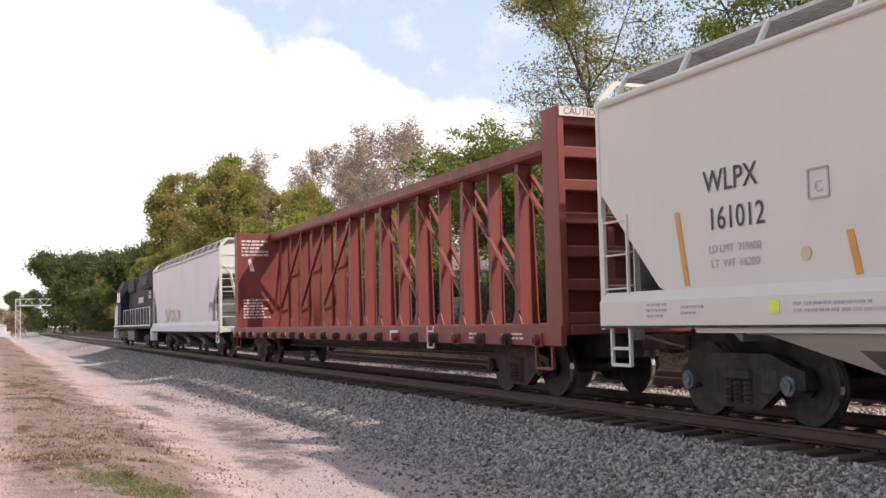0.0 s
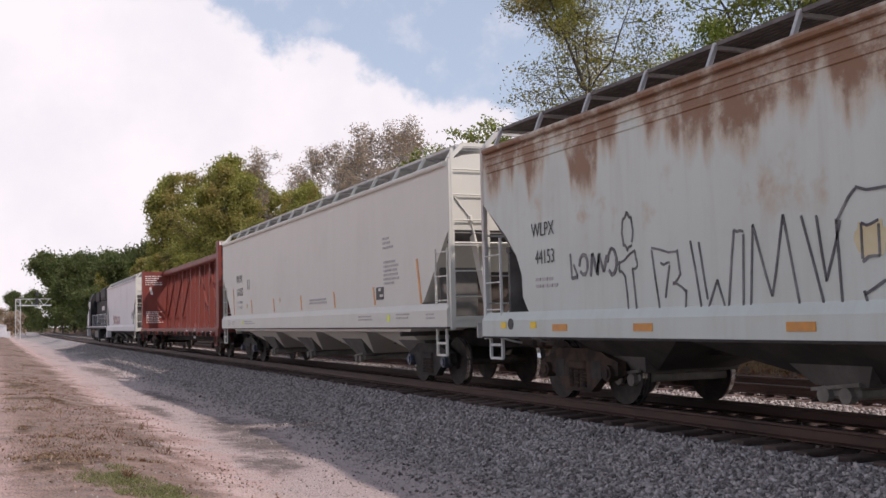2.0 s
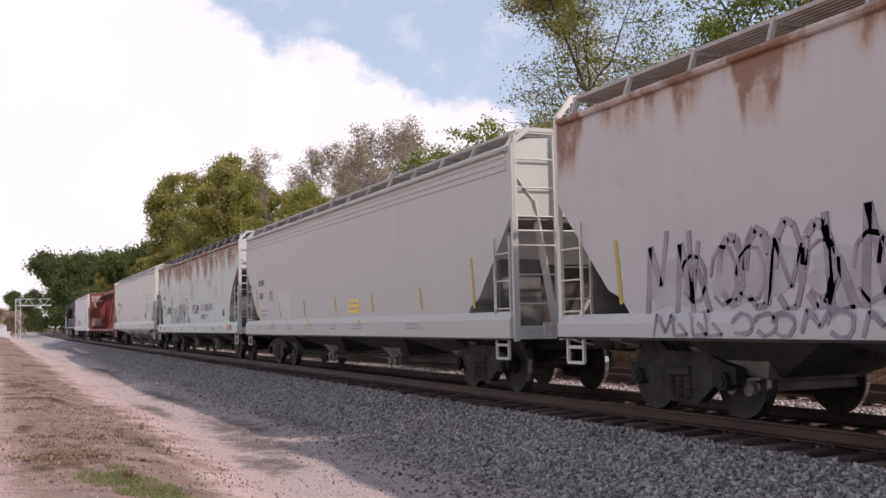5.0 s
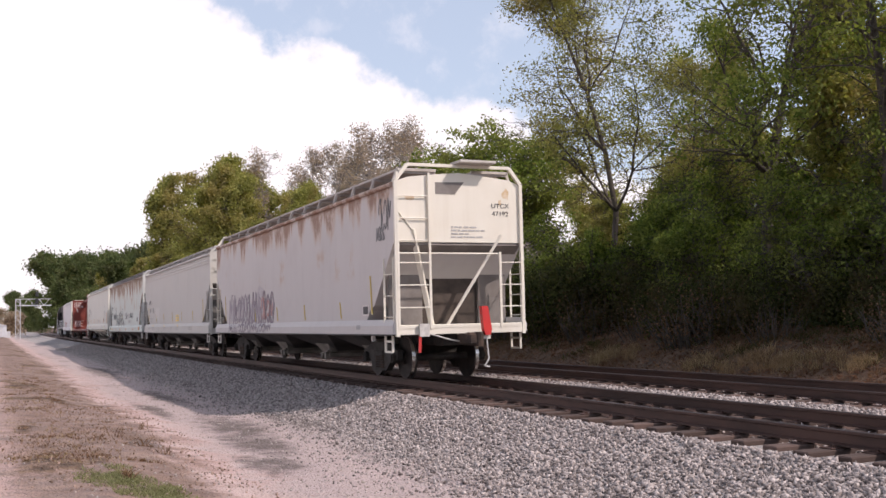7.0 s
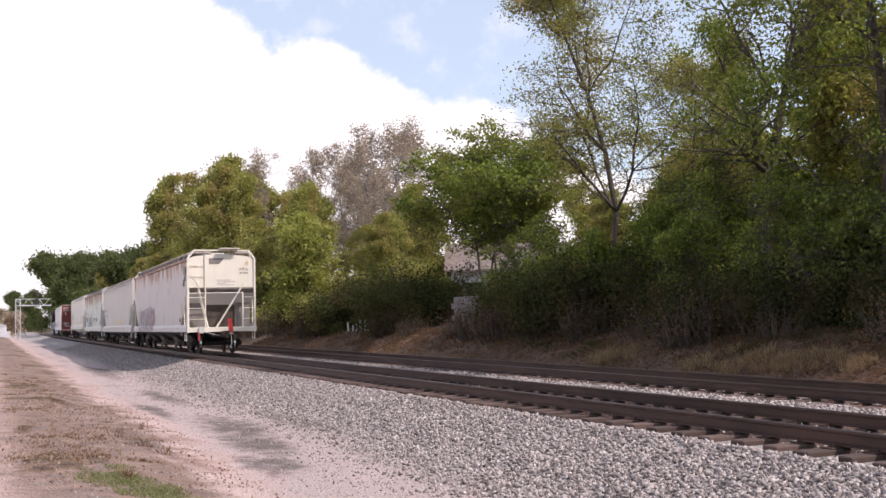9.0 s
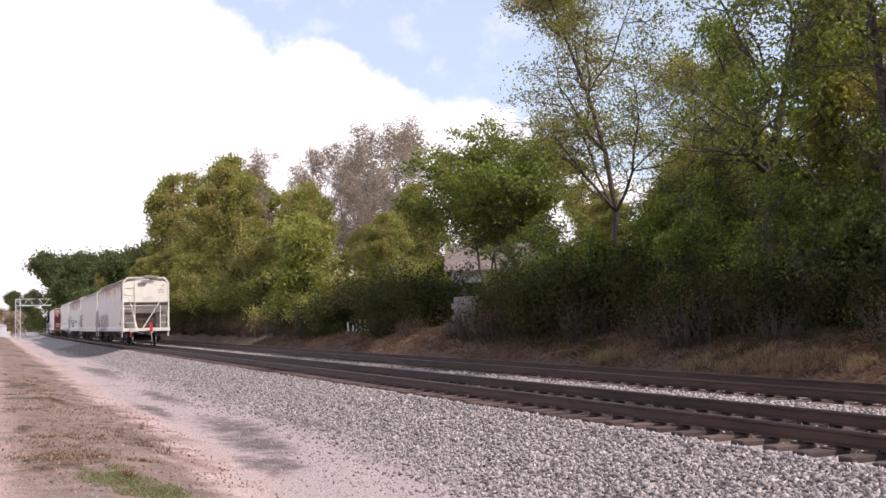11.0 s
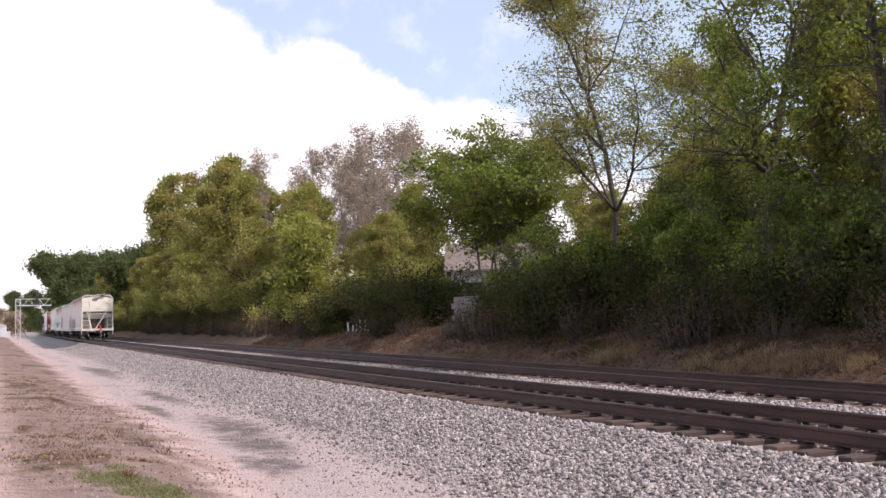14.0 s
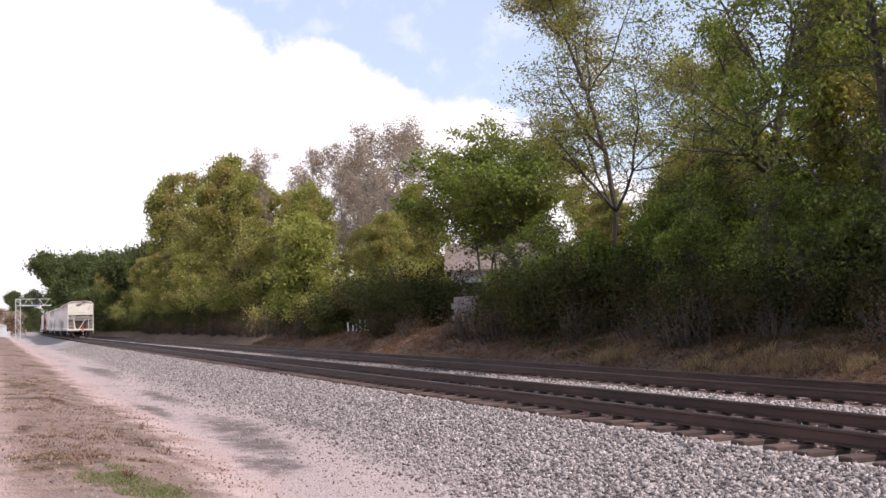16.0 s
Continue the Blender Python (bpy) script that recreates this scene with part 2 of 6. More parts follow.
M["leaf_lime"] = leaf_mat("yellow_green_leaves", (0.26, 0.29, 0.08), (0.48, 0.47, 0.17), (0.34, 0.33, 0.12))
M["leaf_tan"] = leaf_mat("brown_autumn_leaves", (0.34, 0.265, 0.195), (0.5, 0.4, 0.3), (0.38, 0.315, 0.205), (1.0, 0.95, 0.85))
M["leaf_red"] = leaf_mat("reddish_leaves", (0.24, 0.09, 0.06), (0.30, 0.16, 0.09), (0.14, 0.12, 0.05))
M["grass"] = leaf_mat("green_grass", (0.19, 0.2, 0.09), (0.33, 0.33, 0.17), (0.34, 0.28, 0.17), (1.0, 0.95, 0.85))
M["straw"] = leaf_mat("dry_grass", (0.3, 0.22, 0.12), (0.5, 0.39, 0.24), (0.34, 0.22, 0.13), (1.0, 0.95, 0.85))
M["weed"] = leaf_mat("brown_dead_weeds", (0.13, 0.075, 0.045), (0.3, 0.18, 0.11), (0.2, 0.13, 0.08), (1.0, 0.95, 0.85))
M["litter"] = leaf_mat("fallen_leaves", (0.09, 0.045, 0.028), (0.36, 0.2, 0.12), (0.23, 0.115, 0.07), (1.0, 0.95, 0.85))
M["stucco"] = plain("white_siding", (0.58, 0.59, 0.62), (0.5, 0.51, 0.54), 2.0, 0.8)
M["roofing"] = plain("brown_grey_roofing", (0.15, 0.115, 0.10), (0.23, 0.185, 0.165), 3.0, 0.9)
M["concrete"] = plain("grey_concrete", (0.17, 0.148, 0.142), (0.25, 0.22, 0.21), 2.0, 0.9)


# ---- helpers for parts ----
def part(name, bm, material, parent, label="", kind=""):
    """Links a bmesh, or mesh data, as one mesh object under a thing or part."""
    if isinstance(bm, bpy.types.Mesh):
        me = bm
    else:
        me = bpy.data.meshes.new(name)
        bm.to_mesh(me)
        bm.free()
    if material is not None and not me.materials:
        me.materials.append(material)
    ob = new(name, me)
    ob.parent = parent
    if label or kind:
        tagged(ob, label, kind=kind)
    return ob


def thing(name, label, category, group="", m=None, kind=""):
    e = new(name)
    e.empty_display_size = 0.3
    if m is not None:
        e.matrix_basis = m
    return tagged(e, label, category, group, kind)


def add_box(bm, lo, hi, bevel=0.0):
    lo, hi = Vector(lo), Vector(hi)
    c, s = (lo + hi) / 2, hi - lo
    r = bmesh.ops.create_cube(bm, size=1.0, matrix=Matrix.Translation(c) @ Matrix.Diagonal((*s, 1)))
    if bevel:
        es = {e for v in r["verts"] for e in v.link_edges}
        bmesh.ops.bevel(bm, geom=list(es), offset=bevel, segments=1, affect="EDGES")
    return bm


def box(lo, hi, bevel=0.0):
    return add_box(bmesh.new(), lo, hi, bevel)


def add_bar(bm, a, b, w, d=None, n=4, up=(0, 0, 1)):
    """A bar from a to b: square with n=4, round with more sides."""
    a, b = Vector(a), Vector(b)
    d = w if d is None else d
    z = (b - a).normalized()
    ref = Vector(up)
    if abs(z.dot(ref)) > 0.97:
        ref = Vector((0, 1, 0))
    x = ref.cross(z).normalized()
    y = z.cross(x)
    off = math.pi / 4 if n == 4 else 0
    k = math.sqrt(2) if n == 4 else 1
    rings = []
    for p in (a, b):
        rings.append([bm.verts.new(p + x * (math.cos(off + 2 * math.pi * i / n) * w / 2 * k) + y * (math.sin(off + 2 * math.pi * i / n) * d / 2 * k)) for i in range(n)])
    for i in range(n):
        bm.faces.new((rings[0][i], rings[0][(i + 1) % n], rings[1][(i + 1) % n], rings[1][i]))
    bm.faces.new(rings[0][::-1])
    bm.faces.new(rings[1])
    return bm


def bars(segs, w, n=4, d=None):
    bm = bmesh.new()
    for a, b in segs:
        add_bar(bm, a, b, w, d, n)
    return bm


def add_disc(bm, c, r, h, axis="x", n=28, r2=None):
    rot = {"x": pose(0, 0, 0, 0, 90, 0), "y": pose(0, 0, 0, 90, 0, 0), "z": Matrix()}[axis]
    bmesh.ops.create_cone(bm, cap_ends=True, segments=n, radius1=r, radius2=r if r2 is None else r2, depth=h, matrix=Matrix.Translation(c) @ rot)
    return bm


def loft(rings, close_ends=True, ring_closed=True):
    bm = bmesh.new()
    vs = [[bm.verts.new(p) for p in r] for r in rings]
    n = len(vs[0])
    for a, b in zip(vs, vs[1:]):
        for i in range(n if ring_closed else n - 1):
            bm.faces.new((a[i], a[(i + 1) % n], b[(i + 1) % n], b[i]))
    if close_ends:
        bm.faces.new(vs[0][::-1])
        bm.faces.new(vs[-1])
    bmesh.ops.recalc_face_normals(bm, faces=bm.faces[:])
    return bm


def prism(pts, axis, lo, hi):
    """A polygon of (u, v) pushed along x ('x': u=y, v=z) or y ('y': u=x, v=z)."""
    at = (lambda u, v, k: (k, u, v)) if axis == "x" else (lambda u, v, k: (u, k, v))
    return loft([[at(u, v, lo) for u, v in pts], [at(u, v, hi) for u, v in pts]])


def raw_mesh(name, verts, faces, mat, smooth=False):
    me = bpy.data.meshes.new(name)
    me.from_pydata(verts, [], faces)
    if mat:
        me.materials.append(mat)
    if smooth:
        me.polygons.foreach_set("use_smooth", [True] * len(me.polygons))
    me.update()
    return me


def bulk_mesh(name, V, F, mat):
    """Fast mesh from numpy arrays: V (n,3), F (m,k)."""
    me = bpy.data.meshes.new(name)
    k = F.shape[1]
    me.vertices.add(len(V))
    me.vertices.foreach_set("co", V.astype(np.float32).ravel())
    me.loops.add(F.size)
    me.loops.foreach_set("vertex_index", F.astype(np.int32).ravel())
    me.polygons.add(len(F))
    me.polygons.foreach_set("loop_start", np.arange(0, F.size, k, dtype=np.int32))
    me.polygons.foreach_set("loop_total", np.full(len(F), k, dtype=np.int32))
    if mat:
        me.materials.append(mat)
    me.update()
    me.validate()
    return me


def lettering(text, size, mat, parent, m, name="lettering", squash=1.0, label=""):
    """Raised painted letters: the text stands in its own x-y plane and is set by m."""
    cu = bpy.data.curves.new("text", "FONT")
    cu.body, cu.size, cu.extrude, cu.align_x, cu.align_y = text, size, 0.001, "CENTER", "CENTER"
    cu.resolution_u = 3
    tmp = bpy.data.objects.new("text", cu)
    me = bpy.data.meshes.new_from_object(tmp)
    bpy.data.objects.remove(tmp)
    me.transform(m @ Matrix.Diagonal((squash, 1, 1, 1)))
    me.materials.clear()
    return part(name, me, mat, parent, label)


def side_text(y, z, x=-1.512):
    """Pose of writing on the side of a car that faces -x, read from outside: it runs towards -y."""
    m = Matrix(((0, 0, -1, x), (-1, 0, 0, y), (0, 1, 0, z), (0, 0, 0, 1)))
    return m


def end_text(x, z, y=-0.006):
    return Matrix(((1, 0, 0, x), (0, 0, -1, y), (0, 1, 0, z), (0, 0, 0, 1)))


# ---- lie of the land ----
def bend(y):
    """The line swings very gently to the right."""
    return np.asarray(y) ** 2 / 26000.0


def line_pose(y):
    """Pose of a rail vehicle whose origin lies at y along the line."""
    return pose(float(bend(y)), float(y), 0, 0, 0, -math.degrees(2 * y / 26000.0))


PROF_X = [-400, -60, -14, -10, -8.2, -7.0, -5.6, -4.2, -3.0, -1.45, 1.35, 2.1, 2.9, 5.6, 6.9, 7.6, 9.0, 10.6, 14, 40, 400]
PROF_Z = [1.0, 0.2, -0.22, -0.30, -0.38, -0.55, -0.74, -0.78, -0.68, -0.255, -0.235, -0.25, -0.225, -0.225, -0.50, -0.42, 0.25, 0.85, 1.15, 2.0, 4.0]


def ground_z(x, y):
    x, y = np.asarray(x, float), np.asarray(y, float)
    z = np.interp(x - bend(np.clip(y, 0, 400)), PROF_X, PROF_Z)
    u = x - bend(np.clip(y, 0, 400))
    rough = np.clip((np.abs(u + 9) < 5.2).astype(float) + (u > 7.4), 0, 1)
    w = np.sin(x * 1.7 + y * 0.9) * np.sin(x * 0.6 - y * 1.3 + 1) * 0.035 + np.sin(x * 0.5 + 1.2) * np.sin(y * 0.23) * 0.06 + np.sin(x * 4.1 + y * 2.3) * np.sin(y * 3.7 - x) * 0.012
    w = w + (u < -4.6) * np.clip((-u - 4.6) / 1.5, 0, 1) * (0.012 * np.sin(5.3 * x + 1.7 * y + 2 * np.sin(0.9 * y)) * np.sin(3.1 * y - 2.6 * x + 1.5 * np.sin(1.3 * x)) + 0.02 * np.sin(2.2 * x - 0.7 * y) * np.sin(1.1 * y + 0.4 * x + 2 * np.sin(0.35 * y)))
    far = np.clip((-u - 8.5) / 3, 0, 1) * np.clip((y - 14) / 20, 0, 1) * 0.25
    return z + w * rough + far


def ground_mat():
    m, nt, b = base_mat("dirt_and_gravel", 0.95)
    tc = nd(nt, "ShaderNodeTexCoord")
    sep = nd(nt, "ShaderNodeSeparateXYZ")
    nt.links.new(tc.outputs["Object"], sep.inputs[0])
    big, mid, fine = noise_at(nt, 0.22, 6.0, 0.6), noise_at(nt, 1.3, 6.0, 0.62), noise_at(nt, 22.0, 5.0, 0.7)
    speck = nd(nt, "ShaderNodeTexVoronoi", i_Scale=26.0)
    nt.links.new(tc.outputs["Object"], speck.inputs["Vector"])
    xw = math_node(nt, "ADD", sep.outputs["X"], math_node(nt, "MULTIPLY", math_node(nt, "SUBTRACT", mid, 0.5), 2.2))
    dirt = mix_rgb(nt, ramp(nt, mid, 0.3, 0.7), (0.46, 0.305, 0.27), (0.63, 0.475, 0.435))
    dirt = mix_rgb(nt, ramp(nt, big, 0.45, 0.7, 0, 0.6), dirt, (0.34, 0.235, 0.195))
    grav = mix_rgb(nt, speck.outputs["Color"], (0.21, 0.185, 0.175), (0.45, 0.41, 0.39))
    road = mix_rgb(nt, ramp(nt, fine, 0.3, 0.7), (0.37, 0.285, 0.265), (0.53, 0.428, 0.408))
    stain = ramp(nt, noise_at(nt, 0.55, 5.0, 0.55, (1.0, 0.42, 1.0)), 0.56, 0.68)
    road = mix_rgb(nt, math_node(nt, "MULTIPLY", stain, 0.75), road, (0.16, 0.145, 0.145))
    col = mix_rgb(nt, ramp(nt, xw, -6.6, -5.4), dirt, road)
    col = mix_rgb(nt, ramp(nt, xw, -4.3, -2.9), col, grav)
    clod = ramp(nt, noise_at(nt, 5.5, 8.0, 0.75), 0.54, 0.7, 0.0, 0.6)
    col = mix_rgb(nt, math_node(nt, "MULTIPLY", clod, ramp(nt, xw, -4.2, -5.6)), col, (0.20, 0.135, 0.10))
    wood = mix_rgb(nt, ramp(nt, mid, 0.3, 0.7), (0.085, 0.05, 0.034), (0.21, 0.12, 0.078))
    wood = mix_rgb(nt, ramp(nt, fine, 0.45, 0.65, 0, 0.6), wood, (0.09, 0.085, 0.03))
    col = mix_rgb(nt, ramp(nt, xw, 6.6, 7.7), col, wood)
    weedy = ramp(nt, noise_at(nt, 0.5, 6.0, 0.65, (1, 0.5, 1)), 0.48, 0.6)
    left = math_node(nt, "MULTIPLY", ramp(nt, xw, -6.3, -7.0), ramp(nt, xw, -9.4, -8.6))
    left = math_node(nt, "MULTIPLY", left, math_node(nt, "MAXIMUM", weedy, 0.7))
    col = mix_rgb(nt, math_node(nt, "MULTIPLY", left, 1.0), col, mix_rgb(nt, ramp(nt, noise_at(nt, 3.0, 8.0, 0.7), 0.35, 0.65), (0.055, 0.033, 0.021), (0.21, 0.13, 0.08)))
    # dark spills of coal and oil on the road, each with its own outline
    spill = None
    for sx, sy, rx, ry in ((-4.6, 31.0, 0.32, 3.4), (-4.8, 20.4, 0.5, 2.2), (-5.1, 17.2, 0.4, 1.7), (-3.5, 20.7, 0.4, 1.6), (-5.45, 14.6, 0.35, 0.9), (-4.7, 50.0, 0.5, 7.0), (-5.7, 25.0, 0.25, 2.4), (-7.0, 16.5, 0.25, 0.8)):
        dx = math_node(nt, "DIVIDE", math_node(nt, "SUBTRACT", sep.outputs["X"], sx), rx)
        dy = math_node(nt, "DIVIDE", math_node(nt, "SUBTRACT", sep.outputs["Y"], sy), ry)
        d = math_node(nt, "ADD", math_node(nt, "MULTIPLY", dx, dx), math_node(nt, "MULTIPLY", dy, dy))
        spill = d if spill is None else math_node(nt, "MINIMUM", spill, d)
    ragged = math_node(nt, "ADD", spill, math_node(nt, "MULTIPLY", math_node(nt, "SUBTRACT", noise_at(nt, 2.4, 8.0, 0.72), 0.5), 6.5))
    col = mix_rgb(nt, ramp(nt, ragged, 2.2, -0.2, 0.0, 0.82), col, (0.075, 0.057, 0.05))
    col = mix_rgb(nt, ramp(nt, fine, 0.48, 0.75, 0, 0.45), col, (0.16, 0.11, 0.085))
    pale = ramp(nt, noise_at(nt, 11.0, 7.0, 0.7), 0.58, 0.74, 0.0, 0.5)
    col = mix_rgb(nt, math_node(nt, "MULTIPLY", math_node(nt, "MULTIPLY", pale, ramp(nt, xw, 6.6, 5.6)), math_node(nt, "SUBTRACT", 1.0, left)), col, (0.62, 0.54, 0.49))
    nt.links.new(col, b.inputs["Base Color"])
    h = math_node(nt, "ADD", math_node(nt, "MULTIPLY", fine, 0.5), speck.outputs["Distance"])
    bump(nt, b, h, 0.8, 0.05)
    return m


def build_ground():
    xs = np.unique(np.concatenate([np.linspace(-900, -60, 16), np.linspace(-60, -16, 20), np.linspace(-16, 16, 190), np.linspace(16, 60, 30), np.linspace(60, 900, 14)]))
    ys = np.unique(np.concatenate([np.linspace(-300, -10, 14), np.linspace(-10, 45, 240), np.linspace(45, 140, 110), np.linspace(140, 400, 60), np.linspace(400, 2500, 16)]))
    X, Y = np.meshgrid(xs, ys)
    V = np.stack([X, Y, ground_z(X, Y)], -1).reshape(-1, 3)
    n, k = len(xs), len(ys)
    i = (np.arange(k - 1)[:, None] * n + np.arange(n - 1)[None]).ravel()
    F = np.stack([i, i + 1, i + n + 1, i + n], 1)
    me = bulk_mesh("ground", V, F, ground_mat())
    me.polygons.foreach_set("use_smooth", [True] * len(me.polygons))
    tagged(new("ground", me), "bare tan dirt, grey gravel and brown bank beside the railway", "ground", kind="structure")


build_ground()
TRACK_GAP = 4.256


# ---- tracks ----
def rail_mesh(x0, y0, y1):
    prof = [(-0.07, -0.172), (0.07, -0.172), (0.07, -0.158), (0.012, -0.14), (0.012, -0.045), (0.036, -0.035), (0.036, -0.006), (0.026, 0.0), (-0.026, 0.0), (-0.036, -0.006), (-0.036, -0.035), (-0.012, -0.045), (-0.012, -0.14), (-0.07, -0.158)]
    ys = [y0] + [y for y in range(int(y0) + 10, int(y1), 10)] + [y1]
    bm = loft([[(x0 + float(bend(max(y, 0))) + px, y, pz) for px, pz in prof] for y in ys])
    return bm


def build_track(x0, near_label):
    t = thing("railway_track", near_label, "track", "parallel railway tracks", kind="structure")
    for s in (-1, 1):
        r = part("rail", rail_mesh(x0 + s * 0.753, -60, 700), M["rail"], t)
        r.data.materials.append(M["rail_top"])
        for p in r.data.polygons:
            if p.normal.z > 0.6 and p.center.z > -0.01:
                p.material_index = 1
    me = bpy.data.meshes.new("sleeper")
    bm = box((-1.295, -0.115, -0.37), (1.295, 0.115, -0.186), 0.012)
    bm.to_mesh(me)
    bm.free()
    me.materials.append(M["tie"])
    plate = bpy.data.meshes.new("tie_plate")
    bm = bmesh.new()
    for s in (-1, 1):
        add_box(bm, (s * 0.753 - 0.18, -0.09, -0.186), (s * 0.753 + 0.18, 0.09, -0.172), 0.004)
        for u in (-0.1, 0.1):
            add_box(bm, (s * 0.753 + u - 0.012, -0.06, -0.172), (s * 0.753 + u + 0.012, -0.03, -0.145))
    bm.to_mesh(plate)
    bm.free()
    plate.materials.append(M["rail"])
    rng = random.Random(int(x0 * 10) + 3)
    PITCH_T, y = 0.545, 4.2
    for i in range(130):
        ob = new("sleeper", me)
        ob.parent = t
        ob.matrix_basis = pose(x0 + float(bend(y)) + rng.uniform(-0.10, 0.07), y + rng.uniform(-0.03, 0.03), rng.uniform(-0.014, 0.0), 0, 0, rng.uniform(-1.8, 1.8))
        pl = new("tie_plate", plate)
        pl.parent = ob
        y += PITCH_T
    bm = bmesh.new()
    while y < 300:
        add_box(bm, (x0 + float(bend(y)) - 1.295, y - 0.115, -0.37), (x0 + float(bend(y)) + 1.295, y + 0.115, -0.188))
        y += PITCH_T
    yy = 4.2 - PITCH_T
    while yy > -40:
        add_box(bm, (x0 - 1.295, yy - 0.115, -0.37), (x0 + 1.295, yy + 0.115, -0.188))
        yy -= PITCH_T
    part("far_sleepers", bm, M["tie_far"], t, kind="stuff")


build_track(0.0, "railway track of rusty rails on wooden sleepers in ballast")
build_track(TRACK_GAP, "second railway track of rusty rails on wooden sleepers")


def scatter_stones(name, n, x_lo, x_hi, y_lo, y_hi, size, label, seed=1, dens=None, mat="stone"):
    rng = np.random.default_rng(seed)
    u = rng.random(n)
    y = y_lo * (y_hi / y_lo) ** u
    x = rng.uniform(x_lo, x_hi, n)
    if dens is not None:
        keep = rng.random(n) < dens(x, y)
        x, y = x[keep], y[keep]
    n = len(x)
    X = x + bend(y)
    z = ground_z(X, y)
    oct_v = np.array([(1.15, 0, 0.1), (0.1, 0.8, 0), (-1, 0.15, -0.1), (0, -0.85, 0.1), (0.35, 0.25, 0.62), (-0.2, -0.1, -0.6)])
    oct_f = np.array([(0, 1, 4), (1, 2, 4), (2, 3, 4), (3, 0, 4), (1, 0, 5), (2, 1, 5), (3, 2, 5), (0, 3, 5)])
    jit = 1 + rng.uniform(-0.38, 0.38, (n, 6, 3))
    s = size * rng.uniform(0.4, 1.6, n)[:, None, None] * 0.5
    V = oct_v[None] * jit * s
    q = rng.normal(size=(n, 4))
    q /= np.linalg.norm(q, axis=1)[:, None]
    a, b, c, d = q.T
    R = np.stack([np.stack([1 - 2 * (c * c + d * d), 2 * (b * c - a * d), 2 * (b * d + a * c)], -1), np.stack([2 * (b * c + a * d), 1 - 2 * (b * b + d * d), 2 * (c * d - a * b)], -1), np.stack([2 * (b * d - a * c), 2 * (c * d + a * b), 1 - 2 * (b * b + c * c)], -1)], 1)
    V = np.einsum("nij,nkj->nki", R, V)
    V += np.stack([X, y, z + size * rng.uniform(0.0, 0.35, n)], -1)[:, None, :]
    F = oct_f[None] + (np.arange(n) * 6)[:, None, None]
    me = bulk_mesh(name, V.reshape(-1, 3), F.reshape(-1, 3), M[mat])
    tagged(new(name, me), label, "gravel", kind="stuff")


scatter_stones("ballast", 84000, -4.7, -1.33, 5.0, 110.0, 0.056, "crushed grey ballast stones along the track shoulder", seed=2, dens=lambda x, y: np.clip((x + 4.7) / 1.9, 0.0, 1) ** 2.0)
scatter_stones("ballast", 14000, -0.68, 0.68, 5.0, 60.0, 0.055, "crushed grey ballast stones between the rails", seed=3)
scatter_stones("ballast", 20000, 1.25, 3.0, 6.0, 80.0, 0.06, "pale crushed ballast stones between the two tracks", seed=4)
scatter_stones("ballast", 14000, TRACK_GAP - 0.68, TRACK_GAP + 2.6, 8.0, 80.0, 0.06, "crushed ballast stones round the second track", seed=5)
scatter_stones("loose_gravel", 9000, -9.5, -3.6, 7.0, 45.0, 0.026, "fine loose tan gravel strewn over the dirt road", seed=6, mat="pebble", dens=lambda x, y: np.clip((x + 9) / 5, 0.1, 1))
scatter_stones("dirt_clods", 3600, -9.0, -6.1, 11.0, 60.0, 0.034, "brown clods and crumbs of earth along the slope", seed=8, mat="clod", dens=lambda x, y: np.clip(0.5 + np.sin(1.3 * x + 0.5 * y) * np.sin(0.37 * y + 2 * x), 0.05, 1))
scatter_stones("loose_gravel", 9000, -5.6, -3.0, 7.0, 60.0, 0.034, "small grey stones strayed from the ballast", seed=7, dens=lambda x, y: np.clip((x + 5.6) / 2.2, 0.05, 1))


# ---- the train ----
SPEED, TRAIN_X = 12.8, 0.03


def wheelset_mesh():
    bm = bmesh.new()
    for s in (-1, 1):
        add_disc(bm, (s * 0.755, 0, 0), 0.457, 0.10, "x", 32)
        add_disc(bm, (s * 0.70, 0, 0), 0.485, 0.028, "x", 32)
        add_disc(bm, (s * 0.80, 0, 0), 0.36, 0.03, "x", 24, 0.30)
        add_disc(bm, (s * 0.83, 0, 0), 0.15, 0.06, "x", 16)
    add_disc(bm, (0, 0, 0), 0.085, 2.0, "x", 12)
    me = bpy.data.meshes.new("wheelset")
    bm.to_mesh(me)
    bm.free()
    me.materials.append(M["wheel"])
    me.materials.append(M["tread"])
    for p in me.polygons:
        r = math.hypot(p.center.y, p.center.z)
        if 0.44 < r < 0.47 and abs(p.normal.x) < 0.5:
            p.material_index = 1
    return me


WHEELSET = wheelset_mesh()


